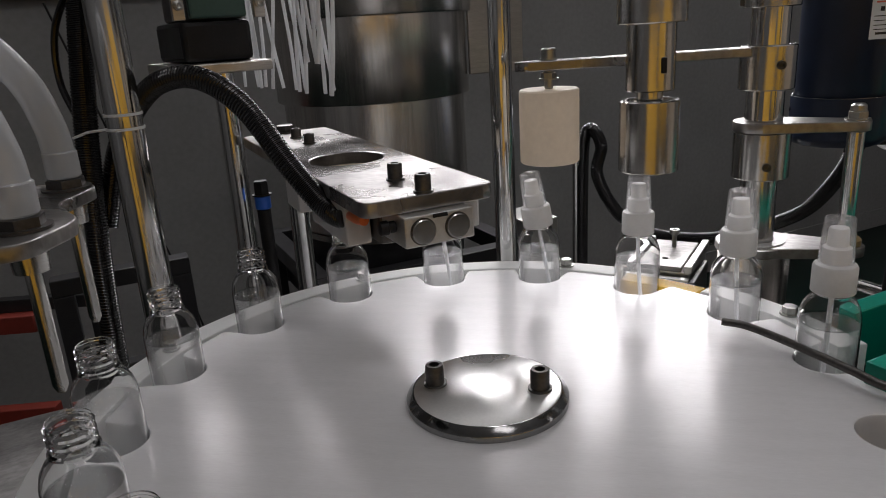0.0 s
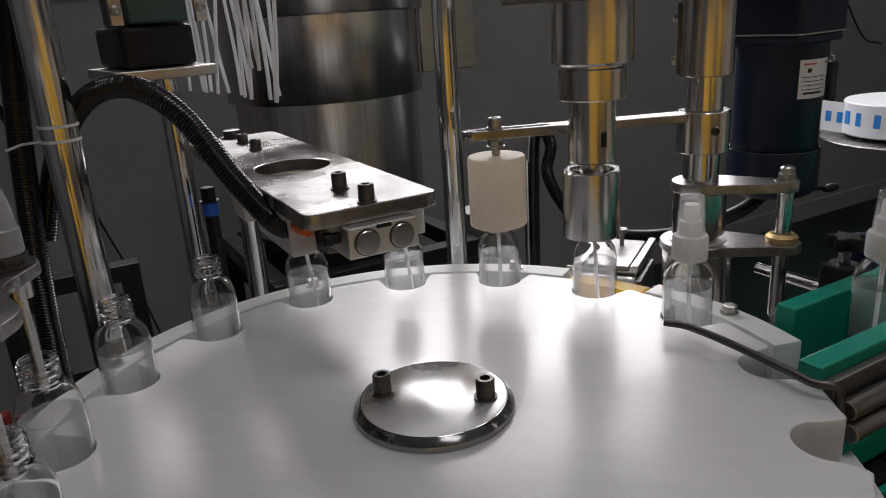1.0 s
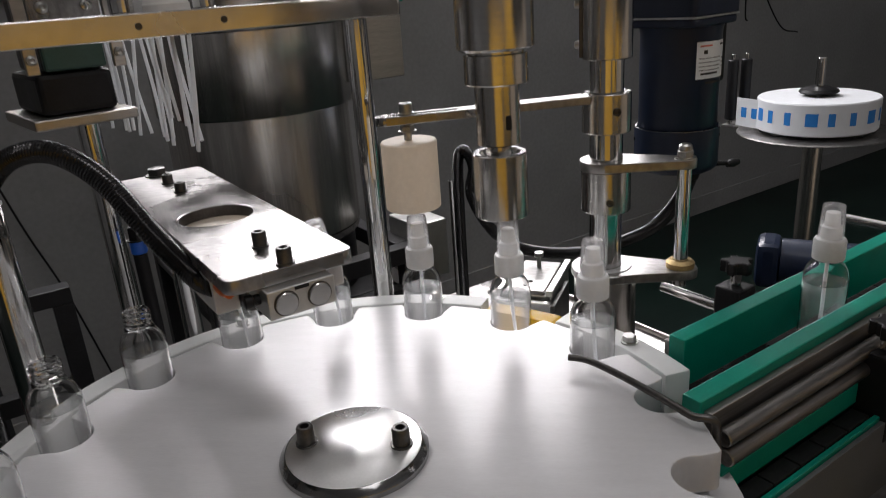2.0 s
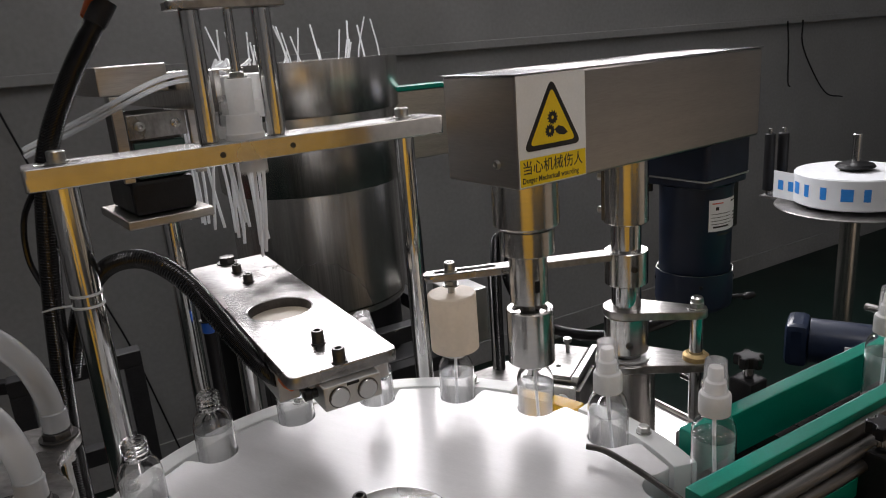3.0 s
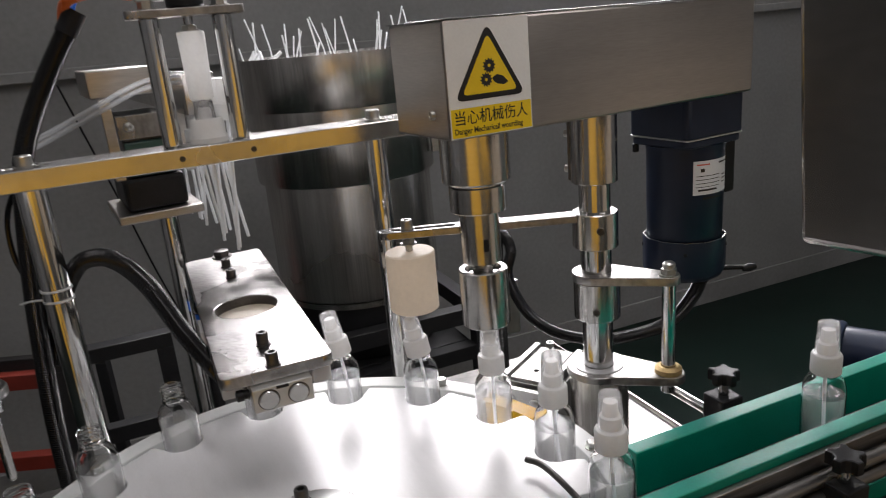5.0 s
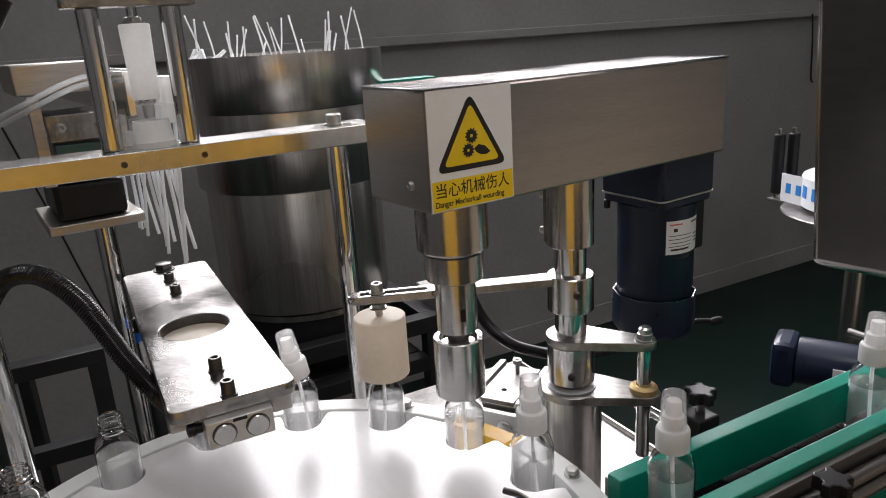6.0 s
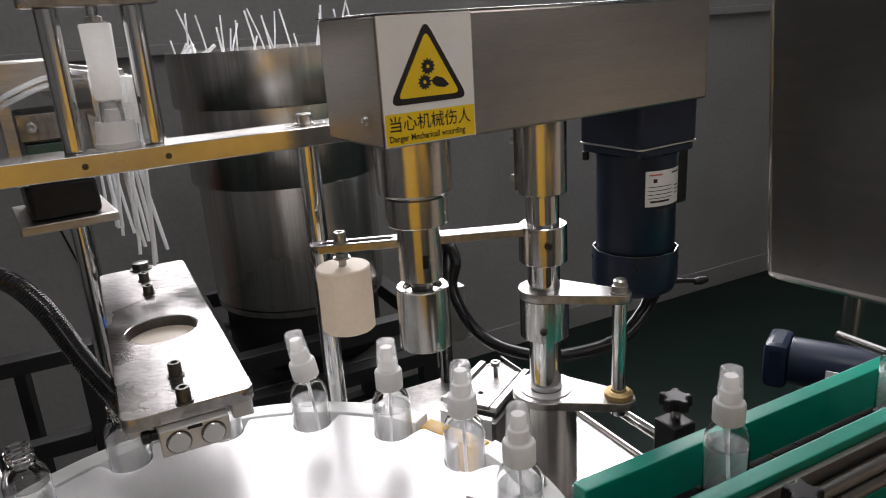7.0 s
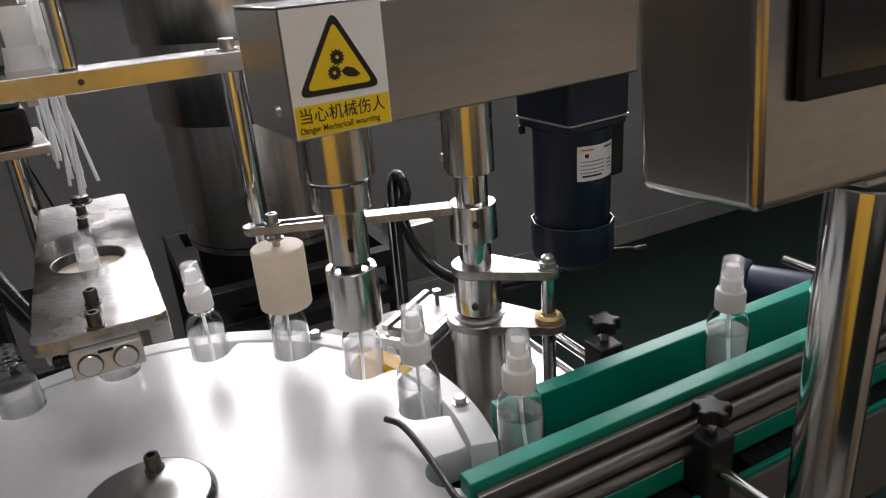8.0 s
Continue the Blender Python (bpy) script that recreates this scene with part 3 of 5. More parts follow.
for z in (0.207, 0.247):
    part("screw", lathe([(0, 0.0), (0.004, 0.0), (0.004, 0.004), (0, 0.0055)], 14, None, pose(0, -0.0285, z, 90, 0, 0)), BOLT, clampc, "", at(0, 0, 0, -95))
acol = part("arm_collar", rod(0.0262, 0.1155, 0.1575, 0.001, 40), STEEL_TURNED, head, "", colm)
part("screw", lathe([(0, 0.0), (0.002, 0.0), (0.0025, 0.0025), (0.0040, 0.0025), (0.0045, 0)], 14, None, pose(0, -0.0262, 0.1395, 90, 0, 0)), BLACKSTEEL, acol, "", at(0, 0, 0, 18))
ccol = part("crank_collar", rod(0.0272, 0.0275, 0.0745, 0.001, 40), STEEL_TURNED, head, "", colm)
part("screw", lathe([(0, 0.0), (0.002, 0.0), (0.0025, 0.0025), (0.0040, 0.0025), (0.0045, 0)], 14, None, pose(0, -0.0272, 0.042, 90, 0, 0)), BLACKSTEEL, ccol, "", at(0, 0, 0, 4))
KX, KY = 0.3012, 0.3255
L = math.hypot(KX - CX, KY - CY)
KA = math.degrees(math.atan2(KY - CY, KX - CX))


def tapered_arm(length, r0, r1):
    out = []
    for i in range(17):
        a = math.pi / 2 + math.pi * i / 16
        out.append((r0 * math.cos(a), r0 * math.sin(a)))
    for i in range(13):
        a = -math.pi / 2 + math.pi * i / 12
        out.append((length + r1 * math.cos(a), r1 * math.sin(a)))
    return out


part("crank_arm", prism(tapered_arm(L, 0.0285, 0.0125), 0.0748, 0.0848, 0.001), STEEL_PLATE, head, "", at(CX, CY, 0, KA))
part("guide_rod", rod(0.0078, -0.062, 0.0746, 0.001, 24), CHROME, head, "", at(KX, KY, 0))
nut = part("nut", hex_bolt(0.0092, 0.0085), BOLT, head, "", at(KX, KY, 0.0849, 20))
part("nut_top", lathe([(0.0072, 0.0085), (0.0072, 0.0135), (0.005, 0.0155), (0, 0.016)], 18), BOLT, nut)

# pressing arm with its white presser
PX, PY = 0.0150, 0.2650
LA = math.hypot(PX - CX, PY - CY)
AA = math.degrees(math.atan2(PY - CY, PX - CX))
arm_outline = [(0.020, 0.0115), (0.020, -0.0115)] + [(LA + 0.022 + 0.0105 * math.cos(a), 0.0105 * math.sin(a)) for a in [-math.pi / 2 + math.pi * i / 12 for i in range(13)]]
part("pressing_arm", prism(arm_outline, 0.1475, 0.1565, 0.001, [slot_outline(LA - 0.018, 0, 0.075, 0.0088)]), STEEL_PLATE, head, "slotted flat steel arm", at(CX, CY, 0, AA))
press = part("presser", lathe([(0, 0.0595), (0.0275, 0.0595), (0.0288, 0.0608), (0.0288, 0.1285), (0.0275, 0.1300), (0, 0.1300)], 48), CREAM, head, "cream-white plastic pressing block", at(PX, PY, 0))
part("stud", rod(0.0042, 0.1302, 0.1575, 0.0005, 16), BOLT, head, "", at(PX, PY, 0))
part("nut", hex_bolt(0.0075, 0.007), BOLT, head, "", at(PX, PY, 0.1385))
part("screw", socket_bolt(0.0068, 0.011), BOLT, head, "", at(PX, PY, 0.1567))

# gear motor under the housing
mot = at(BX, BY, 0, BU)
MX, MY = 0.3640, 0.0560                     # middle of the motor, along and across the housing
part("gearbox", prism(rounded([(0.3165, 0.008), (0.4115, 0.008), (0.4115, 0.104), (0.3165, 0.104)], 0.008, 5), 0.2235, 0.2695, 0.0012), BLUE, head, "dark blue gearbox", mot)
part("gasket", prism(rounded([(0.3158, 0.0073), (0.4122, 0.0073), (0.4122, 0.1047), (0.3158, 0.1047)], 0.008, 5), 0.2215, 0.2233, 0.0003), ALU, head, "thin bright gasket", mot)
part("motor_flange", prism(rounded([(0.3165, 0.008), (0.4115, 0.008), (0.4115, 0.104), (0.3165, 0.104)], 0.014, 5), 0.2120, 0.2213, 0.0025), BLUE, head, "dark blue motor flange", mot)
part("motor_body", lathe([(0, 0.084), (0.0455, 0.084), (0.0465, 0.086), (0.0470, 0.205), (0.0485, 0.2118), (0, 0.2118)], 56), BLUE, head, "round dark blue electric motor body", mot @ at(MX, MY, 0))
cover = part("motor_cover", lathe([(0, 0.040), (0.0445, 0.040), (0.0500, 0.0455), (0.0515, 0.050), (0.0515, 0.0935), (0.0500, 0.0935), (0.0492, 0.088), (0.0480, 0.0850), (0, 0.0838)], 12), BLUE, head, "dark blue fan cover", mot @ at(MX, MY, 0, 15))
part("cover_rim", lathe([(0.0506, 0.0936), (0.0511, 0.0936), (0.0511, 0.0940), (0.0506, 0.0940), (0.0506, 0.0936)], 12), BOLT, cover, "thin bright rim")
for a in (-60, 30, 120, 210):
    part("screw", lathe([(0, 0.0), (0.0028, 0.0), (0.0024, 0.0022), (0, 0.0026)], 12, None, pose(*polar(a, 0.0497), 0.0790, 0, 90, a)), BLACK, cover)
part("terminal_box", block(0.4045, 0.4310, 0.034, 0.084, 0.140, 0.2205, 0.004), BLACK, head, "black terminal box", mot)
part("cable_gland", sweep(smooth_path([(0.418, 0.060, 0.141), (0.419, 0.060, 0.110), (0.415, 0.060, 0.080), (0.404, 0.060, 0.052), (0.396, 0.058, 0.030)], 8), 0.0055, 10, 0.0006, 0.0026), RUBBER, head, "ribbed black cable sleeve", mot)

part("tension_lever", sweep(smooth_path([(0.352, 0.500, 0.031), (0.380, 0.513, 0.030), (0.403, 0.520, 0.028)], 6), 0.0032, 10), BLACK, head, "small black lever")
part("lever_knob", lathe([(0, -0.010), (0.004, -0.009), (0.0058, 0.0), (0.004, 0.009), (0, 0.010)], 14, None, pose(0.404, 0.5203, 0.028, 0, 85, 24)), BLACK, head)


def wrapped(a0, a1, r, z0, z1, n):
    """A thin sheet round the motor's body."""
    bm = bmesh.new()
    ring = [[bm.verts.new((q * math.cos(radians(a0 + (a1 - a0) * i / n)), q * math.sin(radians(a0 + (a1 - a0) * i / n)), z)) for q, z in ((r, z0), (r, z1))] for i in range(n + 1)]
    for p, q in zip(ring, ring[1:]):
        bm.faces.new((p[0], q[0], q[1], p[1]))
    return bm


plate_l = part("name_plate", wrapped(-77, -8, 0.0474, 0.1535, 0.1950, 14), PAPER, head, "white printed rating label", mot @ at(MX, MY, 0, -48.4))
bars = bmesh.new()
for z, a0, a1, h in ((0.1905, -34, -12, 0.0010), (0.1835, -66, -60, 0.0022), (0.1765, -73, -32, 0.0004), (0.1720, -73, -32, 0.0004), (0.1675, -73, -32, 0.0004), (0.1632, -73, -32, 0.0004), (0.1592, -70, -38, 0.0012), (0.1745, -26, -14, 0.0009), (0.1700, -27, -12, 0.0007), (0.1655, -26, -15, 0.0007), (0.1488, -62, -25, 0.0013)):
    merge(bars, wrapped(a0, a1, 0.0476, z - h, z + h, 8))
part("label_print", bars, SIGNB, plate_l)
part("red_print", wrapped(-72, -52, 0.0476, 0.1895, 0.1912, 5), PRINTRED, plate_l, "faint red print")
for px, py in ((0.322, 0.098),):
    part("bolt", rod(0.0042, 0.2010, 0.2118, 0.001, 12), BLACK, head, "", mot @ at(px, py, 0))

# ---- fixed column foot with its guide arm ----
foot = thing("column_foot", (CX, CY, -0.155), "stainless steel column foot with guide arm and brass bush", "machine column")
part("column_tube", rod(0.0355, 0.0, 0.166, 0.001, 48), STEEL, foot)
part("flange", rod(0.0385, 0.1662, 0.1755, 0.001, 48), STEEL_PLATE, foot)
part("seal_ring", lathe([(0.019, 0.1757), (0.030, 0.1757), (0.030, 0.1770), (0.019, 0.1770)], 40), HDPE, foot)
part("guide_arm", prism(tapered_arm(L + 0.002, 0.0365, 0.017), 0.155, 0.1655, 0.001), STEEL_PLATE, foot, "", at(0, 0, 0.0103, KA))
part("bush", lathe([(0.0085, 0.1762), (0.0155, 0.1762), (0.0155, 0.182), (0.012, 0.1850), (0.0085, 0.1850)], 30), BRASS, foot, "worn brass bush", at(KX - CX, KY - CY, 0))

# ---- bottle clamp at the capping station ----
CLX, CLY = 0.118, 0.262
clampt = thing("bottle_clamp", (CLX, CLY, -0.155), "pneumatic bottle clamp with amber pads", "clamp", rz=-15)
part("clamp_foot", block(-0.045, 0.012, 0.105, 0.180, 0.0, 0.0895, 0.002), BLACKSTEEL, clampt, "dark steel foot")
part("slide_body", block(-0.050, 0.017, 0.092, 0.190, 0.090, 0.1325, 0.002), ALU, clampt, "aluminium slide body")
part("cover_plate", prism(rounded([(-0.041, 0.090), (0.008, 0.090), (0.008, 0.188), (-0.041, 0.188)], 0.002, 3), 0.1328, 0.1385, 0.0008, [circle(-0.016, 0.118, 0.0035, 16)]), STEEL_PLATE, clampt, "ground steel cover plate")
for x in (-0.0485, 0.0155):
    part("slide_rail", block(x - 0.0042, x + 0.0042, 0.086, 0.194, 0.1328, 0.1415, 0.0012), ALU, clampt, "pale slide rail")
part("end_plate", block(-0.052, 0.019, 0.0745, 0.0835, 0.092, 0.1300, 0.0015), ALU, clampt)
for sx in (-0.034, 0.002):
    part("guide_pin", lathe([(0, 0), (0.0095, 0), (0.0095, 0.0015), (0.0065, 0.0025), (0, 0.0025)], 20, None, pose(sx, 0.0744, 0.112, 90, 0, 0)), CHROME, clampt)
    part("guide_bar", rod(0.006, 0.0, 0.0085, 0.0005, 16, None, pose(sx, 0.0835, 0.112, -90, 0, 0)), CHROME, clampt)
part("screw", lathe([(0, 0), (0.0028, 0), (0.0028, 0.016), (0.0058, 0.016), (0.0058, 0.0215), (0.003, 0.0215), (0.0025, 0.019), (0, 0.019)], 16), BOLT, clampt, "", at(-0.016, 0.164, 0.1386))
for y in (0.112, 0.160):
    part("lock_screw", rod(0.0035, 0.0, 0.020, 0.0006, 12, None, pose(-0.0500, y, 0.122, 0, -90, 0)), BOLT, clampt)
part("side_plate", block(0.0200, 0.026, 0.070, 0.150, 0.062, 0.1300, 0.001), BLACKSTEEL, clampt, "dark side plate")
part("pad_holder", prism(arc_band(54.5, 73.5, 0.3018, 0.316, 16), 0.112, 0.1385, 0.001), HDPE_THIN, clampt, "pale pad holder", clampt.matrix_basis.inverted() @ pose(DX, DY, ZD - 0.155))
pad = part("pad", prism(arc_band(56.0, 72.0, 0.2795, 0.3015, 16), 0.112, 0.150, 0.001), AMBER, clampt, "translucent amber plastic pad")
pad.matrix_basis = clampt.matrix_basis.inverted() @ pose(DX, DY, ZD - 0.155)
pad.visible_shadow = False

# ---- cap plate over the table ----
capplate = thing("cap_plate", (-0.190, 0.2265, -0.155), "ground steel plate with a round hole and clamping block", "machine plate", rz=0)
ox, oy = -0.190, 0.2265
corner = [(-0.0915, 0.0255), (-0.0085, 0.0965), (-0.2935, 0.4290), (-0.3735, 0.3560)]
hx, hy = -0.1745, 0.2045
part("plate", prism(rounded([(x - ox, y - oy) for x, y in corner], 0.011, 6), 0.280, 0.292, 0.0012, [circle(hx - ox, hy - oy, 0.0365, 48)]), STEEL_PLATE, capplate)
for x, y in ((-0.0575, 0.0655), (-0.0930, 0.1070)):
    part("screw", socket_bolt(0.0062, 0.014), BLACKSTEEL, capplate, "", at(x - ox, y - oy, 0.292))
for x, y in ((-0.2930, 0.3420), (-0.2570, 0.3000)):
    part("screw", socket_bolt(0.0062, 0.011), BLACKSTEEL, capplate, "", at(x - ox, y - oy, 0.292))
part("bolt", hex_bolt(0.0115, 0.010), BLACKSTEEL, capplate, "", at(-0.3290 - ox, 0.3850 - oy, 0.292))
PAng = math.degrees(math.atan2(0.0965 - 0.0255, -0.0085 + 0.0915))   # heading of the plate's front edge
fm = at(-0.0500 - ox, 0.0610 - oy, 0, PAng)
cb = part("clamp_block", block(-0.0285, 0.0285, -0.012, 0.034, 0.2560, 0.2796, 0.0015), ALU, capplate, "aluminium twin-bore clamping block", fm)
for sx in (-0.0140, 0.0140):
    part("bore_ring", lathe([(0.0094, 0.0002), (0.0104, 0.0002), (0.0104, 0.0), (0.0094, 0.0)], 28, None, pose(sx, -0.0121, 0.2675, 90, 0, 0)), BLACKSTEEL, cb)
    part("bore_plug", lathe([(0.0, 0.0024), (0.0086, 0.0024), (0.0093, 0.0016), (0.0093, 0.0)], 28, None, pose(sx, -0.0121, 0.2675, 90, 0, 0)), STEEL_TURNED, cb)
part("rocker", block(-0.006, 0.006, -0.0135, -0.0122, 0.2765, 0.2795, 0.0004), BLACK, cb)
part("gripper_body", block(-0.052, -0.031, 0.052, 0.150, 0.246, 0.2795, 0.002), HDPE, capplate, "white plastic gripper body", fm)
part("gripper_body", block(-0.058, -0.030, 0.170, 0.215, 0.250, 0.2795, 0.002), HDPE, capplate, "white plastic gripper body", fm)
part("gripper_body", block(0.0365, 0.056, 0.030, 0.100, 0.250, 0.2795, 0.002), HDPE, capplate, "white plastic gripper body", fm)
part("cylinder_body", block(-0.030, 0.030, 0.0345, 0.135, 0.248, 0.2795, 0.003), BLACKSTEEL, capplate, "dark gripper cylinder", fm)
jm = at(hx - ox, hy - oy, 0, PAng)
part("gripper_pad", block(-0.046, 0.046, -0.052, 0.052, 0.255, 0.2798, 0.001), CREAM, capplate, "cream plastic gripper pad", jm)
part("fitting", lathe([(0, 0), (0.0045, 0), (0.0045, 0.005), (0.0056, 0.006), (0.0056, 0.012), (0.003, 0.013), (0, 0.013)], 16, None, pose(-0.0290, 0.006, 0.270, 0, -90, 0)), BLACK, capplate, "black air fitting", fm)
# dark liner added in the hole: the recess's shade put into its colour
part("bore_shade_liner", lathe([(0.0360, 0.2803), (0.0364, 0.2803), (0.0364, 0.2912), (0.0360, 0.2912), (0.0360, 0.2803)], 48), BLACKSTEEL, capplate, "thin added liner with the bore's shade as dark colour", at(hx - ox, hy - oy, 0))
part("support_post", rod(0.0125, 0.0, 0.2796, 0.001, 28), CHROME, capplate, "", at(-0.3180 - ox, 0.3750 - oy, 0))
part("post_collar", rod(0.020, 0.0, 0.02, 0.001, 28), STEEL, capplate, "", at(-0.3180 - ox, 0.3750 - oy, 0))

# ---- crossbar frame with the cap pusher ----
LX, LY, RX, RY = -0.3251, 0.0887, -0.0445, 0.3407
BA = math.degrees(math.atan2(RY - LY, RX - LX))
BL = math.hypot(RX - LX, RY - LY)
frame_t = thing("crossbar_frame", (LX, LY, -0.155), "steel crossbar on two chrome posts", "machine frame", rz=BA)
part("post", rod(0.0148, 0.0, 0.4640, 0.001, 36), CHROME, frame_t)
part("post", rod(0.0122, 0.0, 0.4640, 0.001, 36), CHROME, frame_t, "", at(BL, 0, 0))
bar = part("crossbar", prism(rounded([(-0.032, -0.0275), (BL + 0.042, -0.0275), (BL + 0.042, 0.0275), (-0.032, 0.0275)], 0.004), 0.4645, 0.4860, 0.0012, [slot_outline(BL - 0.002, 0, 0.05, 0.011), slot_outline(0, 0, 0.04, 0.011), circle(0.184, 0, 0.0162, 32)]), BARSTEEL, frame_t, "long flat steel bar with slotted ends")
for x in (0, BL):
    part("screw", socket_bolt(0.0085, 0.012), BOLT, bar, "", at(x, 0, 0.4862))
for x in (0.150, 0.226):
    part("screw", lathe([(0, 0.0), (0.0018, 0.0), (0.002, 0.0008), (0.003, 0.0008), (0.0032, 0)], 12, None, pose(x, -0.0276, 0.475, 90, 0, 0)), BLACKSTEEL, bar)
for x, y in ((0.145, 0.000), (0.219, 0.000)):
    part("pusher_post", rod(0.0105, 0.4862, 0.6200, 0.001, 28), CHROME, frame_t, "", at(x, y, 0))
    part("nut", hex_bolt(0.0085, 0.010), BOLT, frame_t, "", at(x, y, 0.6285))
part("top_plate", prism(rounded([(0.122, -0.017), (0.242, -0.017), (0.242, 0.017), (0.122, 0.017)], 0.004), 0.6202, 0.6282, 0.0008), STEEL_PLATE, frame_t)
MIDX = 0.184
part("cylinder_nose", lathe([(0, 0.6284), (0.016, 0.6284), (0.0195, 0.631), (0.0195, 0.655), (0, 0.655)], 32), BLACK, frame_t, "black cylinder end cap", at(MIDX, 0, 0))
part("air_cylinder", rod(0.0182, 0.6552, 0.790, 0.001, 36), ALU, frame_t, "aluminium air cylinder", at(MIDX, 0, 0))
part("elbow", rod(0.0065, 0.0, 0.030, 0.001, 16, None, pose(0, 0, 0, 0, -90, 0)), BOLT, frame_t, "air hose elbow", at(MIDX - 0.0195, -0.004, 0.643))
nest = part("cap_nest", lathe([(0.0158, 0.4862), (0.0208, 0.4862), (0.0208, 0.492), (0.0195, 0.4935), (0.0176, 0.5110), (0.0170, 0.5125), (0.0158, 0.5125), (0.0158, 0.4862)], 28), CAPWHITE, frame_t, "white plastic cap nest", at(MIDX, 0, 0))
pusher = thing("cap_pusher", (0, 0, 0), "white plastic pusher on a steel rod", "pusher")
prx, pry = LX + MIDX * math.cos(radians(BA)), LY + MIDX * math.sin(radians(BA))
pusher.matrix_basis = pose(prx, pry, ZD + 0.378)
part("plug", lathe([(0, 0), (0.0115, 0), (0.0128, 0.0015), (0.0145, 0.070), (0.0135, 0.0715), (0, 0.0715)], 28), CAPWHITE, pusher)
part("nut", hex_bolt(0.0085, 0.006), BOLT, pusher, "", at(0, 0, 0.0717))
part("rod", rod(0.0052, 0.0779, 0.160, 0.0006, 16), CHROME, pusher)

orange = thing("orange_air_tube", (0, 0, 0), "orange plastic air tube at the cylinder", "air tube")
ex, ey = prx - 0.036, pry - 0.036
part("tube", sweep(smooth_path([(ex, ey, 0.489), (ex - 0.03, ey - 0.015, 0.494), (ex - 0.075, ey - 0.01, 0.489), (ex - 0.115, ey + 0.02, 0.470)], 8), 0.0055, 12), ORANGE, orange)
bluet = thing("blue_air_tube", (0, 0, 0), "blue plastic air tube", "air tube")
part("tube", sweep(smooth_path([(ex - 0.115, ey + 0.025, 0.470), (ex - 0.100, ey + 0.03, 0.50), (ex - 0.090, ey + 0.035, 0.56), (ex - 0.08, ey + 0.03, 0.66)], 8), 0.004, 12), BLUETUBE, bluet)
oran2 = thing("orange_air_tube", (0, 0, 0), "short orange air tube under the plate", "air tube")
part("tube", sweep(smooth_path([(-0.126, 0.080, 0.114), (-0.118, 0.068, 0.117), (-0.109, 0.056, 0.118), (-0.100, 0.048, 0.119)], 6), 0.0042, 12), ORANGE, oran2)

# corrugated hoses
def hose(label, pts, r=0.0092, pitch=0.0030):
    h = thing("corrugated_hose", (0, 0, 0), label, "hose", "corrugated hoses")
    way = smooth_path(pts, 10)
    part("sleeve", sweep(way, r, 16, 0.0008, pitch), RUBBER, h)
    part("end_ferrule", sweep([way[-4], way[-2], way[-1] + (way[-1] - way[-2]) * 0.4], r + 0.0016, 16), BLACK, h)
    return h


hose("black corrugated hose arching to the cap plate", [(-0.392, 0.120, 0.09), (-0.378, 0.135, 0.155), (-0.347, 0.133, 0.198), (-0.305, 0.119, 0.222), (-0.262, 0.112, 0.224), (-0.220, 0.105, 0.200), (-0.182, 0.098, 0.152), (-0.154, 0.096, 0.118), (-0.136, 0.088, 0.111), (-0.122, 0.078, 0.113)])
hose("black corrugated hose rising beside the post", [(-0.396, 0.098, -0.155), (-0.394, 0.100, 0.006), (-0.389, 0.105, 0.111), (-0.382, 0.111, 0.202), (-0.371, 0.120, 0.300), (-0.360, 0.130, 0.352), (-0.336, 0.151, 0.413), (-0.304, 0.179, 0.478)], 0.0100)
hose("black corrugated hose looping from the motor", [(0.020, 0.655, -0.155), (0.021, 0.654, -0.02), (0.024, 0.650, 0.075), (0.036, 0.645, 0.094), (0.050, 0.632, 0.070), (0.045, 0.620, 0.030), (0.073, 0.601, -0.019), (0.111, 0.582, -0.043), (0.158, 0.560, -0.047), (0.211, 0.534, -0.037), (0.267, 0.506, -0.010), (0.305, 0.490, 0.017), (0.332, 0.480, 0.059), (0.344, 0.476, 0.094)], 0.0085)
side_cable = thing("side_cable", (0, 0, 0), "thin black cable looping beside the post", "cable")
part("cable", sweep(smooth_path([(-0.352, 0.118, 0.325), (-0.378, 0.119, 0.305), (-0.404, 0.120, 0.270), (-0.410, 0.120, 0.225), (-0.396, 0.120, 0.179), (-0.390, 0.118, 0.110)], 8), 0.0032, 10), RUBBER, side_cable)
tie = thing("cable_tie", (LX, LY, 0.186), "white plastic cable ties round the post", "cable tie")
for z in (0.0, 0.012):
    part("strap", lathe([(0.0150, z), (0.0158, z), (0.0158, z + 0.0022), (0.0150, z + 0.0022)], 30), STRAW, tie)
    if z == 0.0:
        part("tail", sweep([Vector((-0.014, -0.004, 0.001)), Vector((-0.034, -0.006, -0.001)), Vector((-0.052, -0.004, -0.006))], 0.0012, 6), STRAW, tie)
rodb = thing("sensor_rod", (0.012, 0.655, -0.155), "slim steel sensor rod behind the table", "rod")
part("rod", rod(0.006, 0, 0.20, 0.001, 16), CHROME, rodb)

# ---- linear cap feeder with queued caps ----
FD = Vector((-0.735, 0.678, 0))
fa = math.degrees(math.atan2(FD.y, FD.x))
feeder = thing("cap_feeder", (-0.347, 0.309, -0.155), "vibrating linear cap feeder on a post", "feeder", rz=fa)
part("post", rod(0.0130, 0.0, 0.372, 0.001, 28), CHROME, feeder, "", at(0.070, -0.010, 0))
part("base_plate", block(0.0, 0.15, -0.05, 0.06, 0.372, 0.384, 0.002), SHEET, feeder)
part("rubber_mount", block(0.015, 0.14, -0.035, 0.045, 0.3845, 0.430, 0.006), BLACK, feeder)
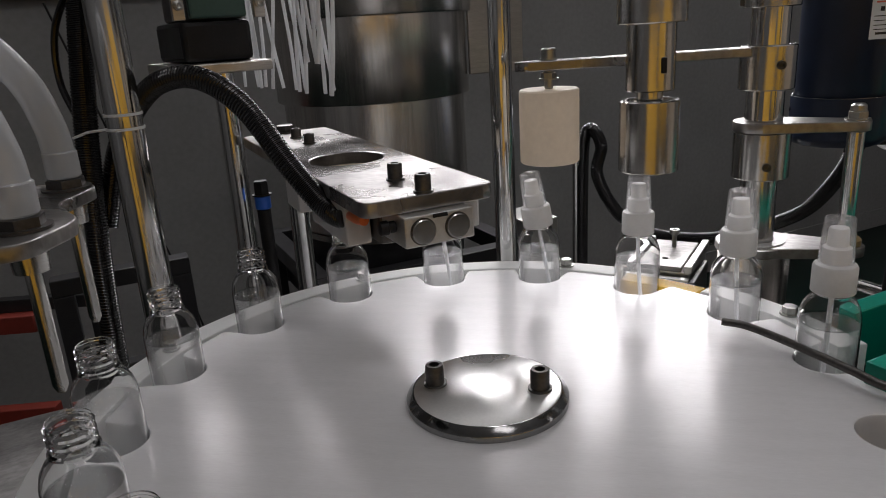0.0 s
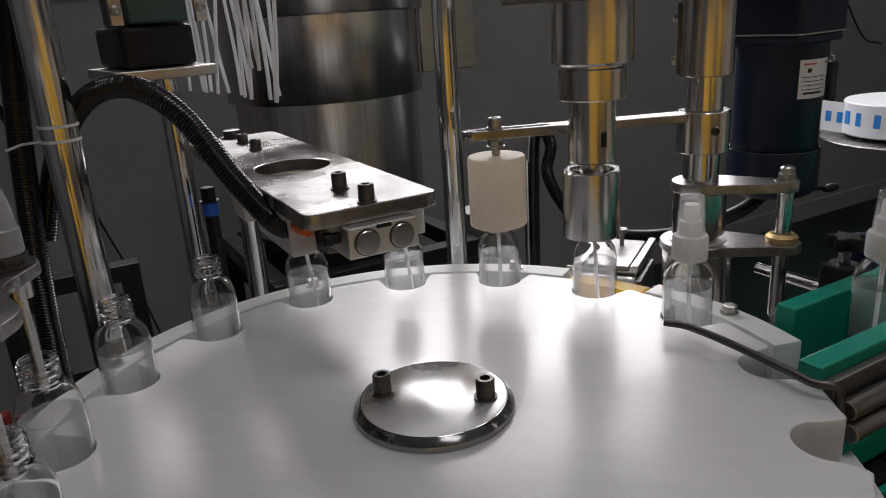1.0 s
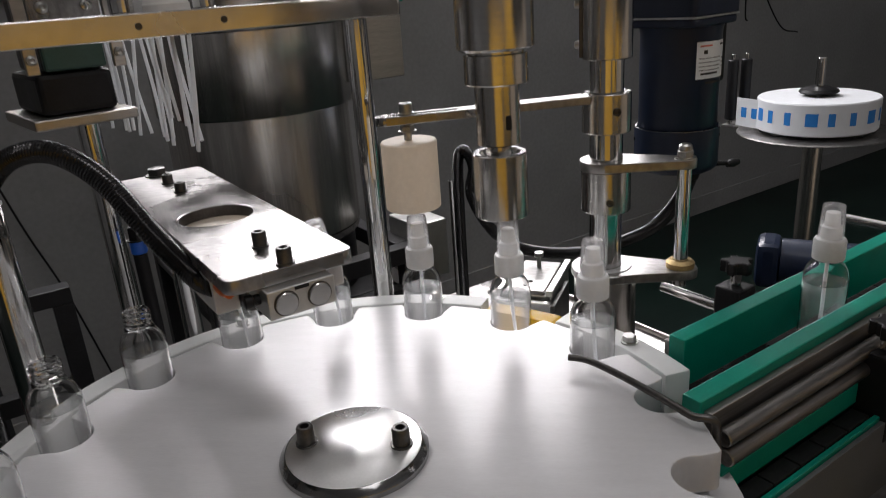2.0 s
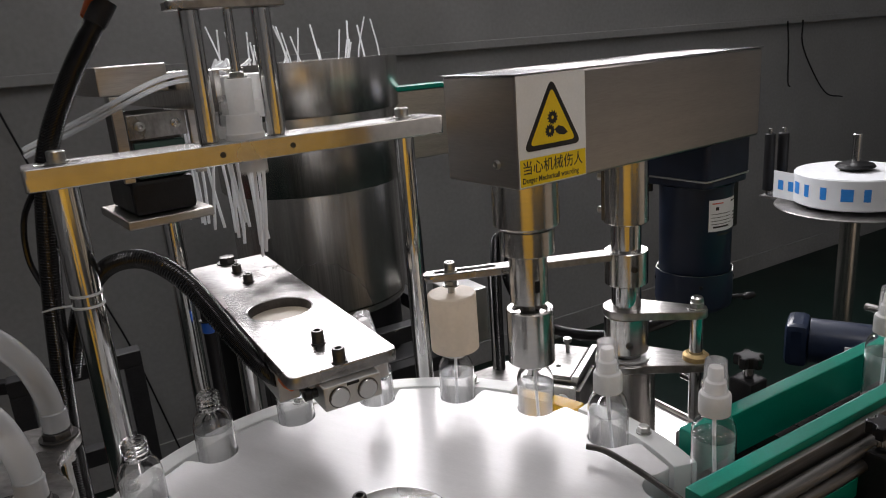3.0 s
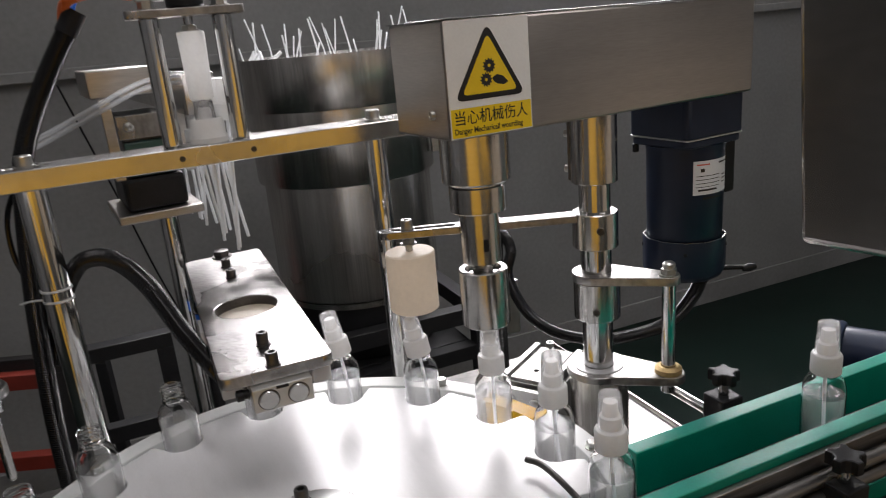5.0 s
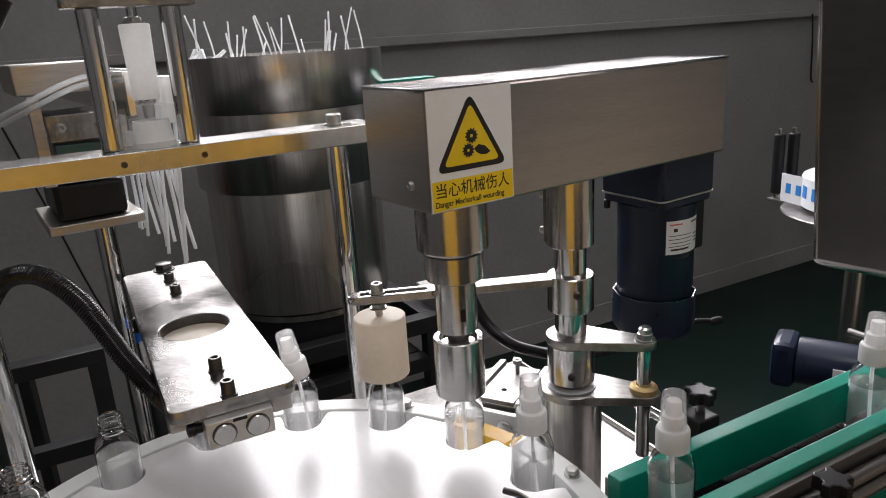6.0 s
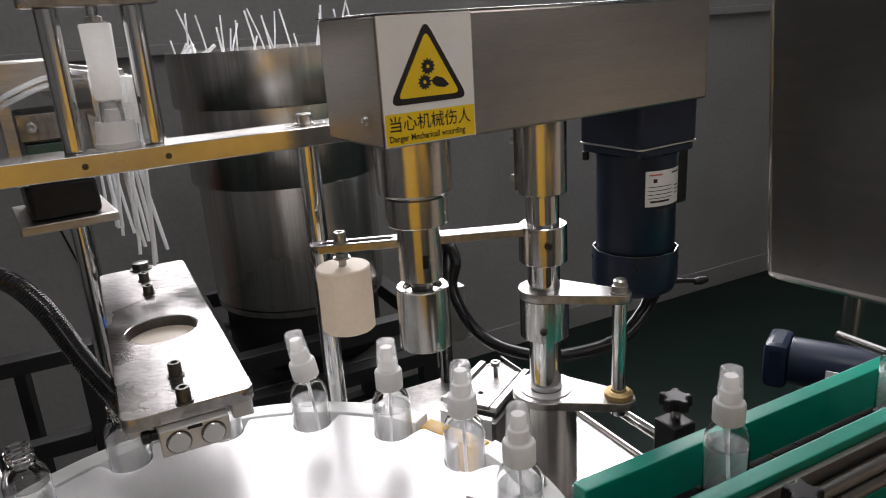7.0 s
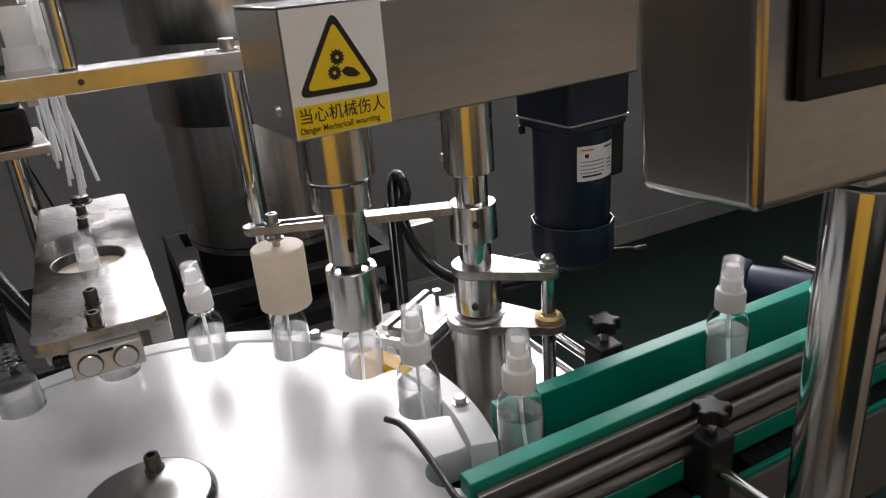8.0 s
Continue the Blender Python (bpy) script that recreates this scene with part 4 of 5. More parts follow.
part("coil_body", block(0.02, 0.135, -0.030, 0.034, 0.4305, 0.512, 0.004), BLACKSTEEL, feeder, "dark drive body")
part("coil", block(0.009, 0.0198, -0.030, 0.034, 0.432, 0.478, 0.003), DARKGREEN, feeder, "dark green coil")
for y in (-0.050, 0.040):
    part("leaf_spring", block(0.004, 0.012, y, y + 0.013, 0.4305, 0.536, 0.001), SHEET, feeder, "steel leaf spring")
    part("screw", lathe([(0, 0), (0.0055, 0), (0.0055, 0.004), (0.003, 0.005), (0, 0.003)], 16, None, pose(0.0038, y + 0.0065, 0.446, 0, -90, 0)), BOLT, feeder)
part("spring_plate", block(0.006, 0.0185, -0.034, 0.038, 0.482, 0.5125, 0.001), STEEL_PLATE, feeder)
for y in (-0.020, 0.024):
    part("screw", lathe([(0, 0), (0.006, 0), (0.006, 0.004), (0.003, 0.005), (0, 0.003)], 16, None, pose(0.0058, y, 0.498, 0, -90, 0)), BOLT, feeder)
for s in (-1, 1):
    part("track_rail", block(-0.14, 0.40, 0.014 * s - 0.048, 0.014 * s - 0.040, 0.514, 0.560, 0.001), STEEL, feeder)
part("counterweight", block(0.01, 0.18, -0.022, 0.062, 0.537, 0.572, 0.002), SHEET, feeder)

straw_model = None
for i in range(15):
    p = Vector((-0.188, 0.243, 0)) + FD * (0.0205 * i + random.uniform(-0.005, 0.005)) + U * random.uniform(-0.006, 0.006)
    q = thing("hanging_sprayer", (p.x, p.y, 0.300), "white mist sprayer with its dip tube hanging from the feeder", "mist sprayer", "sprayers in the feeder")
    if straw_model is None:
        straw_model = part("dip_tube", sweep(smooth_path([(0, 0, 0.05), (0.001, 0, 0.0), (0.002, 0.001, -0.06), (0.005, 0.001, -0.108)], 5), 0.0021, 8), STRAW, q)
        straw_cap = part("collar", lathe([(0, 0.052), (0.012, 0.052), (0.012, 0.07), (0.009, 0.0715), (0.009, 0.098), (0, 0.099)], 20), CAPWHITE, q)
    else:
        share("dip_tube", straw_model, q, pose(0, 0, 0))
        share("collar", straw_cap, q, pose(0, 0, 0))
    q.matrix_basis = pose(p.x, p.y, 0.300 + ZD, random.uniform(-9, 9), random.uniform(-9, 9), random.uniform(0, 360))

# clear air lines on the feeder
for k, dz in enumerate((0.0, 0.008)):
    c = thing("clear_air_tube", (0, 0, 0), "clear plastic tube over the feeder", "air tube", "clear tubes")
    part("tube", sweep(smooth_path([(-0.455, 0.20, 0.325 + dz), (-0.38, 0.23, 0.358 + dz), (-0.30, 0.26, 0.392 + dz), (-0.235, 0.27, 0.392 + dz), (-0.215, 0.25, 0.375)], 8), 0.0028, 10), SILICONE, c)

# ---- bowl feeder with upright dip tubes ----
TX, TY = -0.502, 1.200
bowl = thing("bowl_feeder", (TX, TY, -0.19), "large stainless steel bowl feeder with overlapping bands", "bowl feeder")
part("lower_drum", lathe([(0, 0.0), (0.208, 0.0), (0.2125, 0.004), (0.2125, 0.31), (0.2105, 0.31), (0.2105, 0.02), (0, 0.02)], 72), STEEL, bowl)
part("middle_band", lathe([(0.2130, 0.293), (0.2245, 0.293), (0.2265, 0.296), (0.2265, 0.480), (0.2130, 0.480)], 72), STEEL, bowl)
part("upper_band", lathe([(0.2270, 0.470), (0.2375, 0.470), (0.2395, 0.473), (0.2395, 0.590), (0.2370, 0.590), (0.2270, 0.48)], 72), STEEL, bowl)
part("bowl_floor", lathe([(0, 0.50), (0.2278, 0.50), (0.2278, 0.508), (0, 0.515)], 48), STEEL, bowl)
heap = bmesh.new()
rng = random.Random(11)
for i in range(26):
    a, r = 2.4 * i + rng.uniform(-0.3, 0.3), 0.215 * math.sqrt((i + 0.5) / 26)
    p = Vector((r * math.cos(a), r * math.sin(a), 0.515))
    d = Vector((rng.gauss(0, 0.13), rng.gauss(0, 0.13), 1)).normalized() * rng.uniform(0.10, 0.185)
    bend = Vector((rng.uniform(-.010, .010), rng.uniform(-.010, .010), 0))
    sweep(smooth_path([p, p + d * 0.5 - bend * 0.4, p + d + bend], 4), 0.0022, 6, 0, 0, heap)
for i in range(8):
    a = rng.uniform(3.4, 4.8)
    p = Vector((0.205 * math.cos(a), 0.205 * math.sin(a), 0.585))
    d = Vector((rng.uniform(-1, 1), rng.uniform(-.3, .6), rng.uniform(0.1, 0.5))).normalized() * 0.06
    sweep([p - d * .5, p + d * .5], 0.004, 6, 0, 0, heap)
tubes = tagged(new("dip_tubes", finish("dip_tubes", heap, STRAW)), "many white dip tubes of caps heaped in the bowl", "dip tubes", "", "stuff")
tubes.matrix_basis = pose(TX, TY, ZD - 0.19)
drive = thing("bowl_drive", (TX, TY, -ZD), "dark round drive unit under the bowl feeder", "feeder drive")
part("drive_flange", lathe([(0.195, 0.744), (0.209, 0.744), (0.209, 0.7585), (0.195, 0.7585)], 48), STEEL, drive, "steel clamping flange")
part("drive_body", lathe([(0, 0.60), (0.19, 0.60), (0.1945, 0.61), (0.1945, 0.75), (0.19, 0.759), (0, 0.759)], 48), BLACK, drive)
stand = thing("feeder_stand", (TX, TY, -ZD), "dark steel stand under the bowl feeder", "stand", rz=UA)
part("base_board", block(-0.212, 0.212, -0.212, 0.212, 0.560, 0.599, 0.003), DARKMETAL, stand)
for s in (-1, 1):
    part("beam", block(-0.255, 0.255, 0.235 * s - 0.02, 0.235 * s + 0.02, 0.660, 0.702, 0.002), DARKMETAL, stand)
    part("beam", block(0.235 * s - 0.02, 0.235 * s + 0.02, -0.2145, 0.2145, 0.660, 0.702, 0.002), DARKMETAL, stand)
    part("rail", block(-0.2145, 0.2145, 0.235 * s - 0.02, 0.235 * s + 0.02, 0.22, 0.26, 0.002), DARKMETAL, stand)
    part("bearer", block(-0.2145, 0.2145, 0.235 * s - 0.0225, 0.235 * s + 0.02, 0.560, 0.598, 0.002), DARKMETAL, stand)
for x in (-0.235, 0.235):
    for y in (-0.235, 0.235):
        part("leg", block(x - 0.02, x + 0.02, y - 0.02, y + 0.02, 0.0, 0.6598, 0.002), DARKMETAL, stand)
part("control_unit", block(0.2556, 0.345, -0.256, -0.12, 0.60, 0.748, 0.004), ALU, stand, "pale metal control unit")
chute = part("outlet_chute", block(-0.02, 0.125, -0.004, 0.004, 0.330, 0.500, 0.002), SHEET, bowl, "bent steel outlet chute", at(0.245, 0.030, 0, UA))
part("green_lining", block(-0.018, 0.135, -0.008, 0.05, 0.5003, 0.512, 0.003), GREEN, chute, "green coated rim")

bench = thing("support_stand", (0, 0, -ZD), "dark steel stand with beams beside the bowl feeder", "stand", rz=UA)
part("beam", block(-0.33, -0.09, 0.995, 1.035, ZD - 0.172, ZD - 0.140, 0.002), DARKMETAL, bench)
for x in (-0.33, -0.125):
    part("leg", block(x, x + 0.035, 0.996, 1.033, 0.0, ZD - 0.1725, 0.002), DARKMETAL, bench)
part("rail", block(-0.2945, -0.1255, 0.998, 1.03, ZD - 0.365, ZD - 0.328, 0.002), DARKMETAL, bench)

hang = thing("hanging_cable", (0, 0, 0), "thin black cable hanging behind the feeder", "cable")
part("cable", sweep(smooth_path([(-1.444, 1.263, 0.372), (-1.363, 1.333, -0.032), (-1.322, 1.369, -0.253), (-1.271, 1.413, -0.493), (-1.20, 1.475, -0.945)], 6), 0.0032, 8), BLACK, hang)

# ---- outfeed conveyor ----
O = Vector((0.256, 0.105, 0))
conv = thing("conveyor", (O.x, O.y, -ZD), "outfeed conveyor with green plastic guide rails", "conveyor", rz=UA)
ZC = ZD + ZB
part("belt_bed", block(-0.03, 1.35, -0.045, 0.045, ZC - 0.05, ZC - 0.008, 0.002), DARKMETAL, conv)
slat = None
for i in range(36):
    m = at(-0.03 + 0.038 * i, 0, ZC - 0.0078)
    if slat is None:
        slat = part("slat", block(0.0006, 0.0374, -0.041, 0.041, 0.0, 0.0075, 0.0012), CHAIN, conv, "dark chain slat", m)
    else:
        share("slat", slat, conv, m)
for s in (-1, 1):
    part("side_frame", block(-0.01, 1.36, 0.049 * s - 0.0035, 0.049 * s + 0.0035, ZC - 0.11, ZC - 0.004, 0.001), DULLSTEEL, conv)
part("green_rail", block(0.046, 1.30, 0.0275, 0.0455, ZD - 0.034, ZD + 0.0165, 0.0015), GREEN, conv, "green plastic guide rail")
part("green_rail", block(-0.028, 1.30, -0.0445, -0.0265, ZD - 0.010, ZD + 0.0165, 0.0015), GREEN, conv, "green plastic guide rail")
part("rail_backing", block(0.049, 1.30, 0.0457, 0.0525, ZD - 0.036, ZD + 0.0075, 0.001), DULLSTEEL, conv)
part("rail_backing", block(-0.024, 1.30, -0.0525, -0.0447, ZD - 0.026, ZD + 0.008, 0.001), DULLSTEEL, conv)
part("rail_tube", rod(0.0075, -0.02, 1.3, 0.001, 20, None, pose(0, -0.0605, ZD - 0.012, 0, 90, 0)), DULLSTEEL, conv)
part("green_strip", block(-0.02, 1.30, -0.062, -0.0532, ZD - 0.066, ZD - 0.044, 0.001), GREEN, conv, "lower green wear strip")
part("rail_tube", rod(0.0075, -0.02, 1.3, 0.001, 20, None, pose(0, -0.0635, ZD - 0.0285, 0, 90, 0)), DULLSTEEL, conv)
link = None
for i in range(34):
    m = at(-0.01 + 0.0385 * i, 0, ZD - 0.074)
    if abs(-0.01 + 0.0385 * i + 0.019 - 0.205) < 0.04:
        continue
    if link is None:
        link = part("chain_link", block(0.0008, 0.0377, -0.0790, -0.0625, 0.0, 0.006, 0.001), CHAIN, conv, "dark return chain link", m)
    else:
        share("chain_link", link, conv, m)
part("wear_strip", block(-0.02, 1.30, -0.0850, -0.0796, ZD - 0.084, ZD - 0.070, 0.001), GREEN, conv, "thin green wear strip")
part("side_panel", block(-0.02, 1.30, -0.0900, -0.0852, ZD - 0.190, ZD - 0.074, 0.001), PANELGREY, conv, "grey painted side panel")
for x in (0.36, 1.1):
    for y in (-0.03, 0.03):
        part("leg", block(x - 0.02, x + 0.02, y - 0.02, y + 0.02, 0.0, ZC - 0.05, 0.002), STEEL, conv)


def knob_bracket(x, s, off=0.075):
    b = thing("rail_bracket", (O + U * x + N * (off * s)).to_tuple()[:2] + (-0.098 if s < 0 else -0.09,), "black clamp bracket with star knob and steel rod", "bracket", "rail brackets", rz=UA)
    part("clamp_body", block(-0.016, 0.016, -0.016, 0.016, 0.0, 0.088, 0.003), BLACK, b)
    out = [(r * math.cos(a), r * math.sin(a)) for r, a in [((0.0175 if (i // 3) % 2 else 0.0125), 2 * math.pi * i / 30) for i in range(30)]]
    k = part("star_knob", prism(out, 0.104, 0.118, 0.002), BLACK, b)
    part("knob_stem", rod(0.006, 0.0882, 0.1038, 0.0005, 16), CHROME, k)
    part("cross_rod", rod(0.0065, -0.024, 0.10, 0.001, 18, None, pose(0, 0, 0.055, 90, 0, 0) if s < 0 else pose(0, 0, 0.055, -90, 0, 0)), CHROME, b)
    part("rod_holder", block(-0.008, 0.008, 0.0162 if s < 0 else -0.024, 0.024 if s < 0 else -0.0162, 0.045, 0.065, 0.001), BRASS, b)


knob_bracket(0.205, -1)
knob_bracket(0.223, 1, 0.095)
knob_bracket(0.62, 1)

bent = thing("bent_guide_rod", (0, 0, 0), "bent dark steel guide rod over the turntable edge", "guide rod")
part("rod", sweep(smooth_path([(0.167, 0.1355, 0.012), (0.185, 0.128, 0.012), (0.212, 0.099, 0.012), (0.242, 0.060, 0.012), (0.256, 0.043, 0.011), (0.272, 0.040, 0.008), (0.276, 0.043, -0.02)], 8), 0.0032, 12), BLACKSTEEL, bent)

# ---- control cabinet on its pole ----
ctrl = thing("control_cabinet", (0.444, -0.014, 0.268), "brushed steel control cabinet with a dark screen", "control cabinet", rz=40)
part("cabinet_body", block(0.0, 0.30, 0.0, 0.088, 0.0, 0.36, 0.006, None, 3), CABSTEEL, ctrl)
part("mounting_plate", block(0.094, 0.148, 0.004, 0.060, -0.0050, -0.0004, 0.001), SHEET, ctrl, "steel mounting plate over the pole")
part("screen_frame", block(0.024, 0.250, -0.006, -0.0005, 0.055, 0.235, 0.002), BLACK, ctrl)
part("screen", block(0.035, 0.239, -0.0072, -0.0062, 0.066, 0.224, 0), SCREEN, ctrl, "dark touch screen")
ctrl.matrix_basis = pose(0.444, -0.014, 0.271 + ZD, 0, 0, 40) @ pose(0, 0, 0, -4.5, 0, 0)
pole = thing("control_pole", (0.5230, 0.0800, -ZD), "chrome pole under the control cabinet", "pole")
part("tube", rod(0.0215, 0.0, ZD + 0.2600, 0.001, 36), CHROME, pole)
part("pole_foot", rod(0.07, 0.0, 0.012, 0.002, 36), STEEL, pole)

# ---- label machine behind the conveyor ----
lab = thing("label_stand", (0.985, 1.79, -ZD), "label roll stand with round steel trays", "label stand", rz=UA)
part("column", rod(0.028, 0.0, 0.80, 0.002, 28), STEEL, lab)
part("stand_foot", block(-0.2, 0.2, -0.2, 0.2, 0.0, 0.03, 0.003), DARKMETAL, lab)
part("tray", lathe([(0, 0.80), (0.215, 0.80), (0.218, 0.803), (0.215, 0.806), (0, 0.806)], 64), STEEL_PLATE, lab)
part("roller_arm", block(-0.035, 0.040, 0.030, 0.295, 0.7890, 0.7993, 0.002), STEEL_PLATE, lab)
part("spindle", rod(0.013, 0.8062, 1.02, 0.002, 24), CHROME, lab)
part("hub", lathe([(0.0135, 0.918), (0.05, 0.918), (0.055, 0.923), (0.05, 0.93), (0.025, 0.938), (0.0135, 0.938)], 32), BLACK, lab, "black hub disc")
roll = thing("label_roll", (0.985, 1.79, 0.806 - ZD), "roll of white labels printed with blue boxes", "label roll")
rollp = part("paper_roll", lathe([(0.016, 0.012), (0.162, 0.012), (0.165, 0.016), (0.165, 0.100), (0.162, 0.104), (0.016, 0.104)], 64), PAPER, roll)
for i in range(18):
    a = 20 * i
    bm = bmesh.new()
    vs = []
    for k in range(5):
        b = radians(a + k * (1.6 if i % 3 else 2.8))
        vs.append((bm.verts.new((0.1656 * math.cos(b), 0.1656 * math.sin(b), 0.042)), bm.verts.new((0.1656 * math.cos(b), 0.1656 * math.sin(b), 0.078))))
    for p, q in zip(vs, vs[1:]):
        bm.faces.new((p[0], q[0], q[1], p[1]))
    part("printed_box", bm, PRINTBLUE, rollp, "blue printed box")
webl = thing("label_web", (0.79, 1.86, -0.145), "loose end of the white label strip", "label strip", rz=120)
web = part("strip", block(-0.12, 0.02, -0.0006, 0.0006, 0.012, 0.098, 0), PAPER, webl)
for x in (-0.10, -0.06, -0.02):
    part("printed_box", block(x, x + 0.02, -0.0013, 0.0013, 0.04, 0.07, 0), PRINTBLUE, web, "blue printed box")
for dx in (0.0, 0.045):
    r = thing("guide_roller", (0.790 + dx, 1.985 + dx * 0.3, -ZD), "black label guide roller on a steel pin", "roller", "label rollers")
    part("roller_body", rod(0.017, ZD - 0.135, ZD + 0.055, 0.003, 24), BLACK, r)
    part("pin", rod(0.007, ZD - 0.1504, ZD + 0.072, 0.001, 16), CHROME, r)

side_motor = thing("side_motor", (0.590, 0.925, -0.287), "dark blue electric motor lying beside the conveyor", "motor", rz=-20)
sm = pose(0, 0, 0.075, 0, 90, 0)
part("motor_body", lathe([(0, 0.028), (0.0445, 0.028), (0.045, 0.03), (0.045, 0.19), (0, 0.19)], 40), BLUE, side_motor, "", sm)
part("end_cover", block(-0.016, 0.0278, -0.0452, 0.0452, 0.030, 0.120, 0.013, None, 2), BLUE, side_motor)
part("gearbox", block(0.195, 0.29, -0.06, 0.06, 0.005, 0.125, 0.006), BLUE, side_motor)
part("rating_label", block(0.09, 0.16, -0.0462, -0.0435, 0.062, 0.088, 0), PAPER, side_motor, "white rating label")
part("support", block(0.10, 0.28, -0.045, 0.045, -0.663, 0.004, 0.003), DARKMETAL, side_motor)
part("shaft", rod(0.010, 0.291, 0.40, 0.001, 18, None, pose(0, 0, 0.085, 0, 90, 0)), CHROME, side_motor)

# ---- filling head ----
fill = thing("filling_head", (0, 0, 0), "filling head with steel nozzles and silicone hoses", "filling head")
fill.matrix_basis = pose(0, 0, ZD)
f1, f2 = ring_point(198.6, RP), ring_point(221.1, RP)
part("nozzle_bar", prism(rounded([(-0.262, -0.052), (-0.232, -0.062), (-0.222, -0.110), (-0.180, -0.140), (-0.172, -0.185), (-0.230, -0.215), (-0.300, -0.170), (-0.300, -0.080)], 0.012), 0.164, 0.172, 0.001), STEEL_PLATE, fill)
for fx, fy in (f1, f2):
    part("nozzle", lathe([(0, 0.083), (0.0022, 0.083), (0.0040, 0.087), (0.0042, 0.150), (0.0085, 0.1505), (0.0095, 0.1635), (0, 0.1635)], 20), STEEL_TURNED, fill, "steel filling nozzle", at(fx, fy, 0))
    part("nozzle_nut", hex_bolt(0.0115, 0.007), BLACKSTEEL, fill, "", at(fx, fy, 0.1722))
    part("hose_collar", rod(0.0100, 0.1795, 0.196, 0.001, 20), SILICONE, fill, "", at(fx, fy, 0))
    part("silicone_hose", sweep(smooth_path([(fx, fy, 0.19), (fx - 0.002, fy - 0.001, 0.212), (fx - 0.011, fy - 0.005, 0.240), (fx - 0.034, fy - 0.014, 0.266), (fx - 0.08, fy - 0.03, 0.280), (fx - 0.15, fy - 0.06, 0.25), (fx - 0.19, fy - 0.08, 0.14)], 8), 0.0092, 16), SILICONE, fill, "milky silicone hose")

# hanging cable on the wall
for k in range(2):
    c = thing("wall_cable", (0, 0, 0), "thin dark cable hanging on the wall", "cable", "wall cables")
    s = room_point(3.33 + 0.13 * k, N1 - 0.035, 0)
    part("cable", sweep(smooth_path([s + Vector((0, 0, 0.40)), s + U * 0.02 + Vector((0, 0, 0.25)), s + U * (0.03 + 0.2 * k) + Vector((0, 0, 0.09 - 0.08 * k)), s + U * (0.05 + 0.36 * k) + Vector((0, 0, 0.06 - 0.10 * k))], 6), 0.004, 8), BLACK, c)

# unseen helper behind the camera: puts yellow streaks into the bright steel
yc = thing("yellow_reflector_cabinet", (0.50, -1.17, -ZD), "unseen yellow cabinet added for the steel to mirror", "cabinet", rz=6)
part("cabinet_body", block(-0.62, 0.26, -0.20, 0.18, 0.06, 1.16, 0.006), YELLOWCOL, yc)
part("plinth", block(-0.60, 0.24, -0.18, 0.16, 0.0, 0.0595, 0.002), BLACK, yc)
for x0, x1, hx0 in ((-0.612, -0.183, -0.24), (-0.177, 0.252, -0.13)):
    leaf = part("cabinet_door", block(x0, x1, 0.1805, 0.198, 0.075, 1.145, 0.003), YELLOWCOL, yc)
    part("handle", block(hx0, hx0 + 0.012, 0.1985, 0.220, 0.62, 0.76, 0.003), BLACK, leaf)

# second unseen reflector: turns the crossbar's front face yellow
board = thing("yellow_reflector_board", (1.75, -1.25, -ZD), "unseen yellow board on two posts, added for the crossbar to mirror", "board", rz=53)
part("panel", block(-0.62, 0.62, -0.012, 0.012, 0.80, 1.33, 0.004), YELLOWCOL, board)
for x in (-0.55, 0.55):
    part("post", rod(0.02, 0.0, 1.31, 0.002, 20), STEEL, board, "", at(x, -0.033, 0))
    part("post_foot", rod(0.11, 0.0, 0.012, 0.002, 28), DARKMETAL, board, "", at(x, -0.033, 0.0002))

# two unseen boxes, added to give the housing its brown reflection
mirror_box = thing("brown_reflector_box", (1.95, 0.22, -ZD), "unseen brown cardboard box added for the housing to mirror", "box", "cardboard boxes", rz=12)
part("box_body", block(-0.40, 0.40, -0.45, 0.45, 0.0, 0.60, 0.006), CARD, mirror_box)
part("tape", block(-0.4005, 0.4005, -0.03, 0.03, 0.5985, 0.6008, 0.0004), YELLOWCOL, mirror_box, "brown packing tape")
mirror_box_b = copy_thing(mirror_box, pose(1.97, 0.20, 0.6012, 0, 0, 9))
tagged(mirror_box_b, "unseen brown cardboard box stacked on another for the housing to mirror", "box", "cardboard boxes")

rack = thing("beam_rack", (-1.43, 0.80, -ZD), "dark steel rack with two red beams", "rack", rz=18.5)
for z in (0.335, 0.580):
    part("beam", block(-0.55, 0.155, -0.018, 0.018, z - 0.022, z + 0.022, 0.003), REDPAINT, rack, "worn red painted beam")
part("top_rail", block(-0.55, 0.30, 0.0185, 0.050, 0.600, 0.632, 0.002), DARKMETAL, rack)
for x in (-0.53, 0.27):
    part("leg", block(x, x + 0.03, 0.0185, 0.048, 0.0, 0.5995, 0.002), DARKMETAL, rack)
valve = thing("air_valve", (-0.3480, 0.340, -0.155), "black air valve with a blue fitting behind the plate", "valve")
part("valve_body", rod(0.0085, 0.0, 0.205, 0.001, 18), BLACK, valve)
part("collar", rod(0.0098, 0.2052, 0.222, 0.001, 18), BLUETUBE, valve, "blue push-in fitting")
part("cap", hex_bolt(0.0095, 0.018), BLACK, valve, "", at(0, 0, 0.2222))


# ---- what moves ----
PERIOD = 2.4


def smooth_steps(points, t):
    if t <= points[0][0]:
        return points[0][1]
    for (a, va), (b, vb) in zip(points, points[1:]):
        if t <= b:
            return va + (vb - va) * (t - a) / (b - a)
    return points[-1][1]


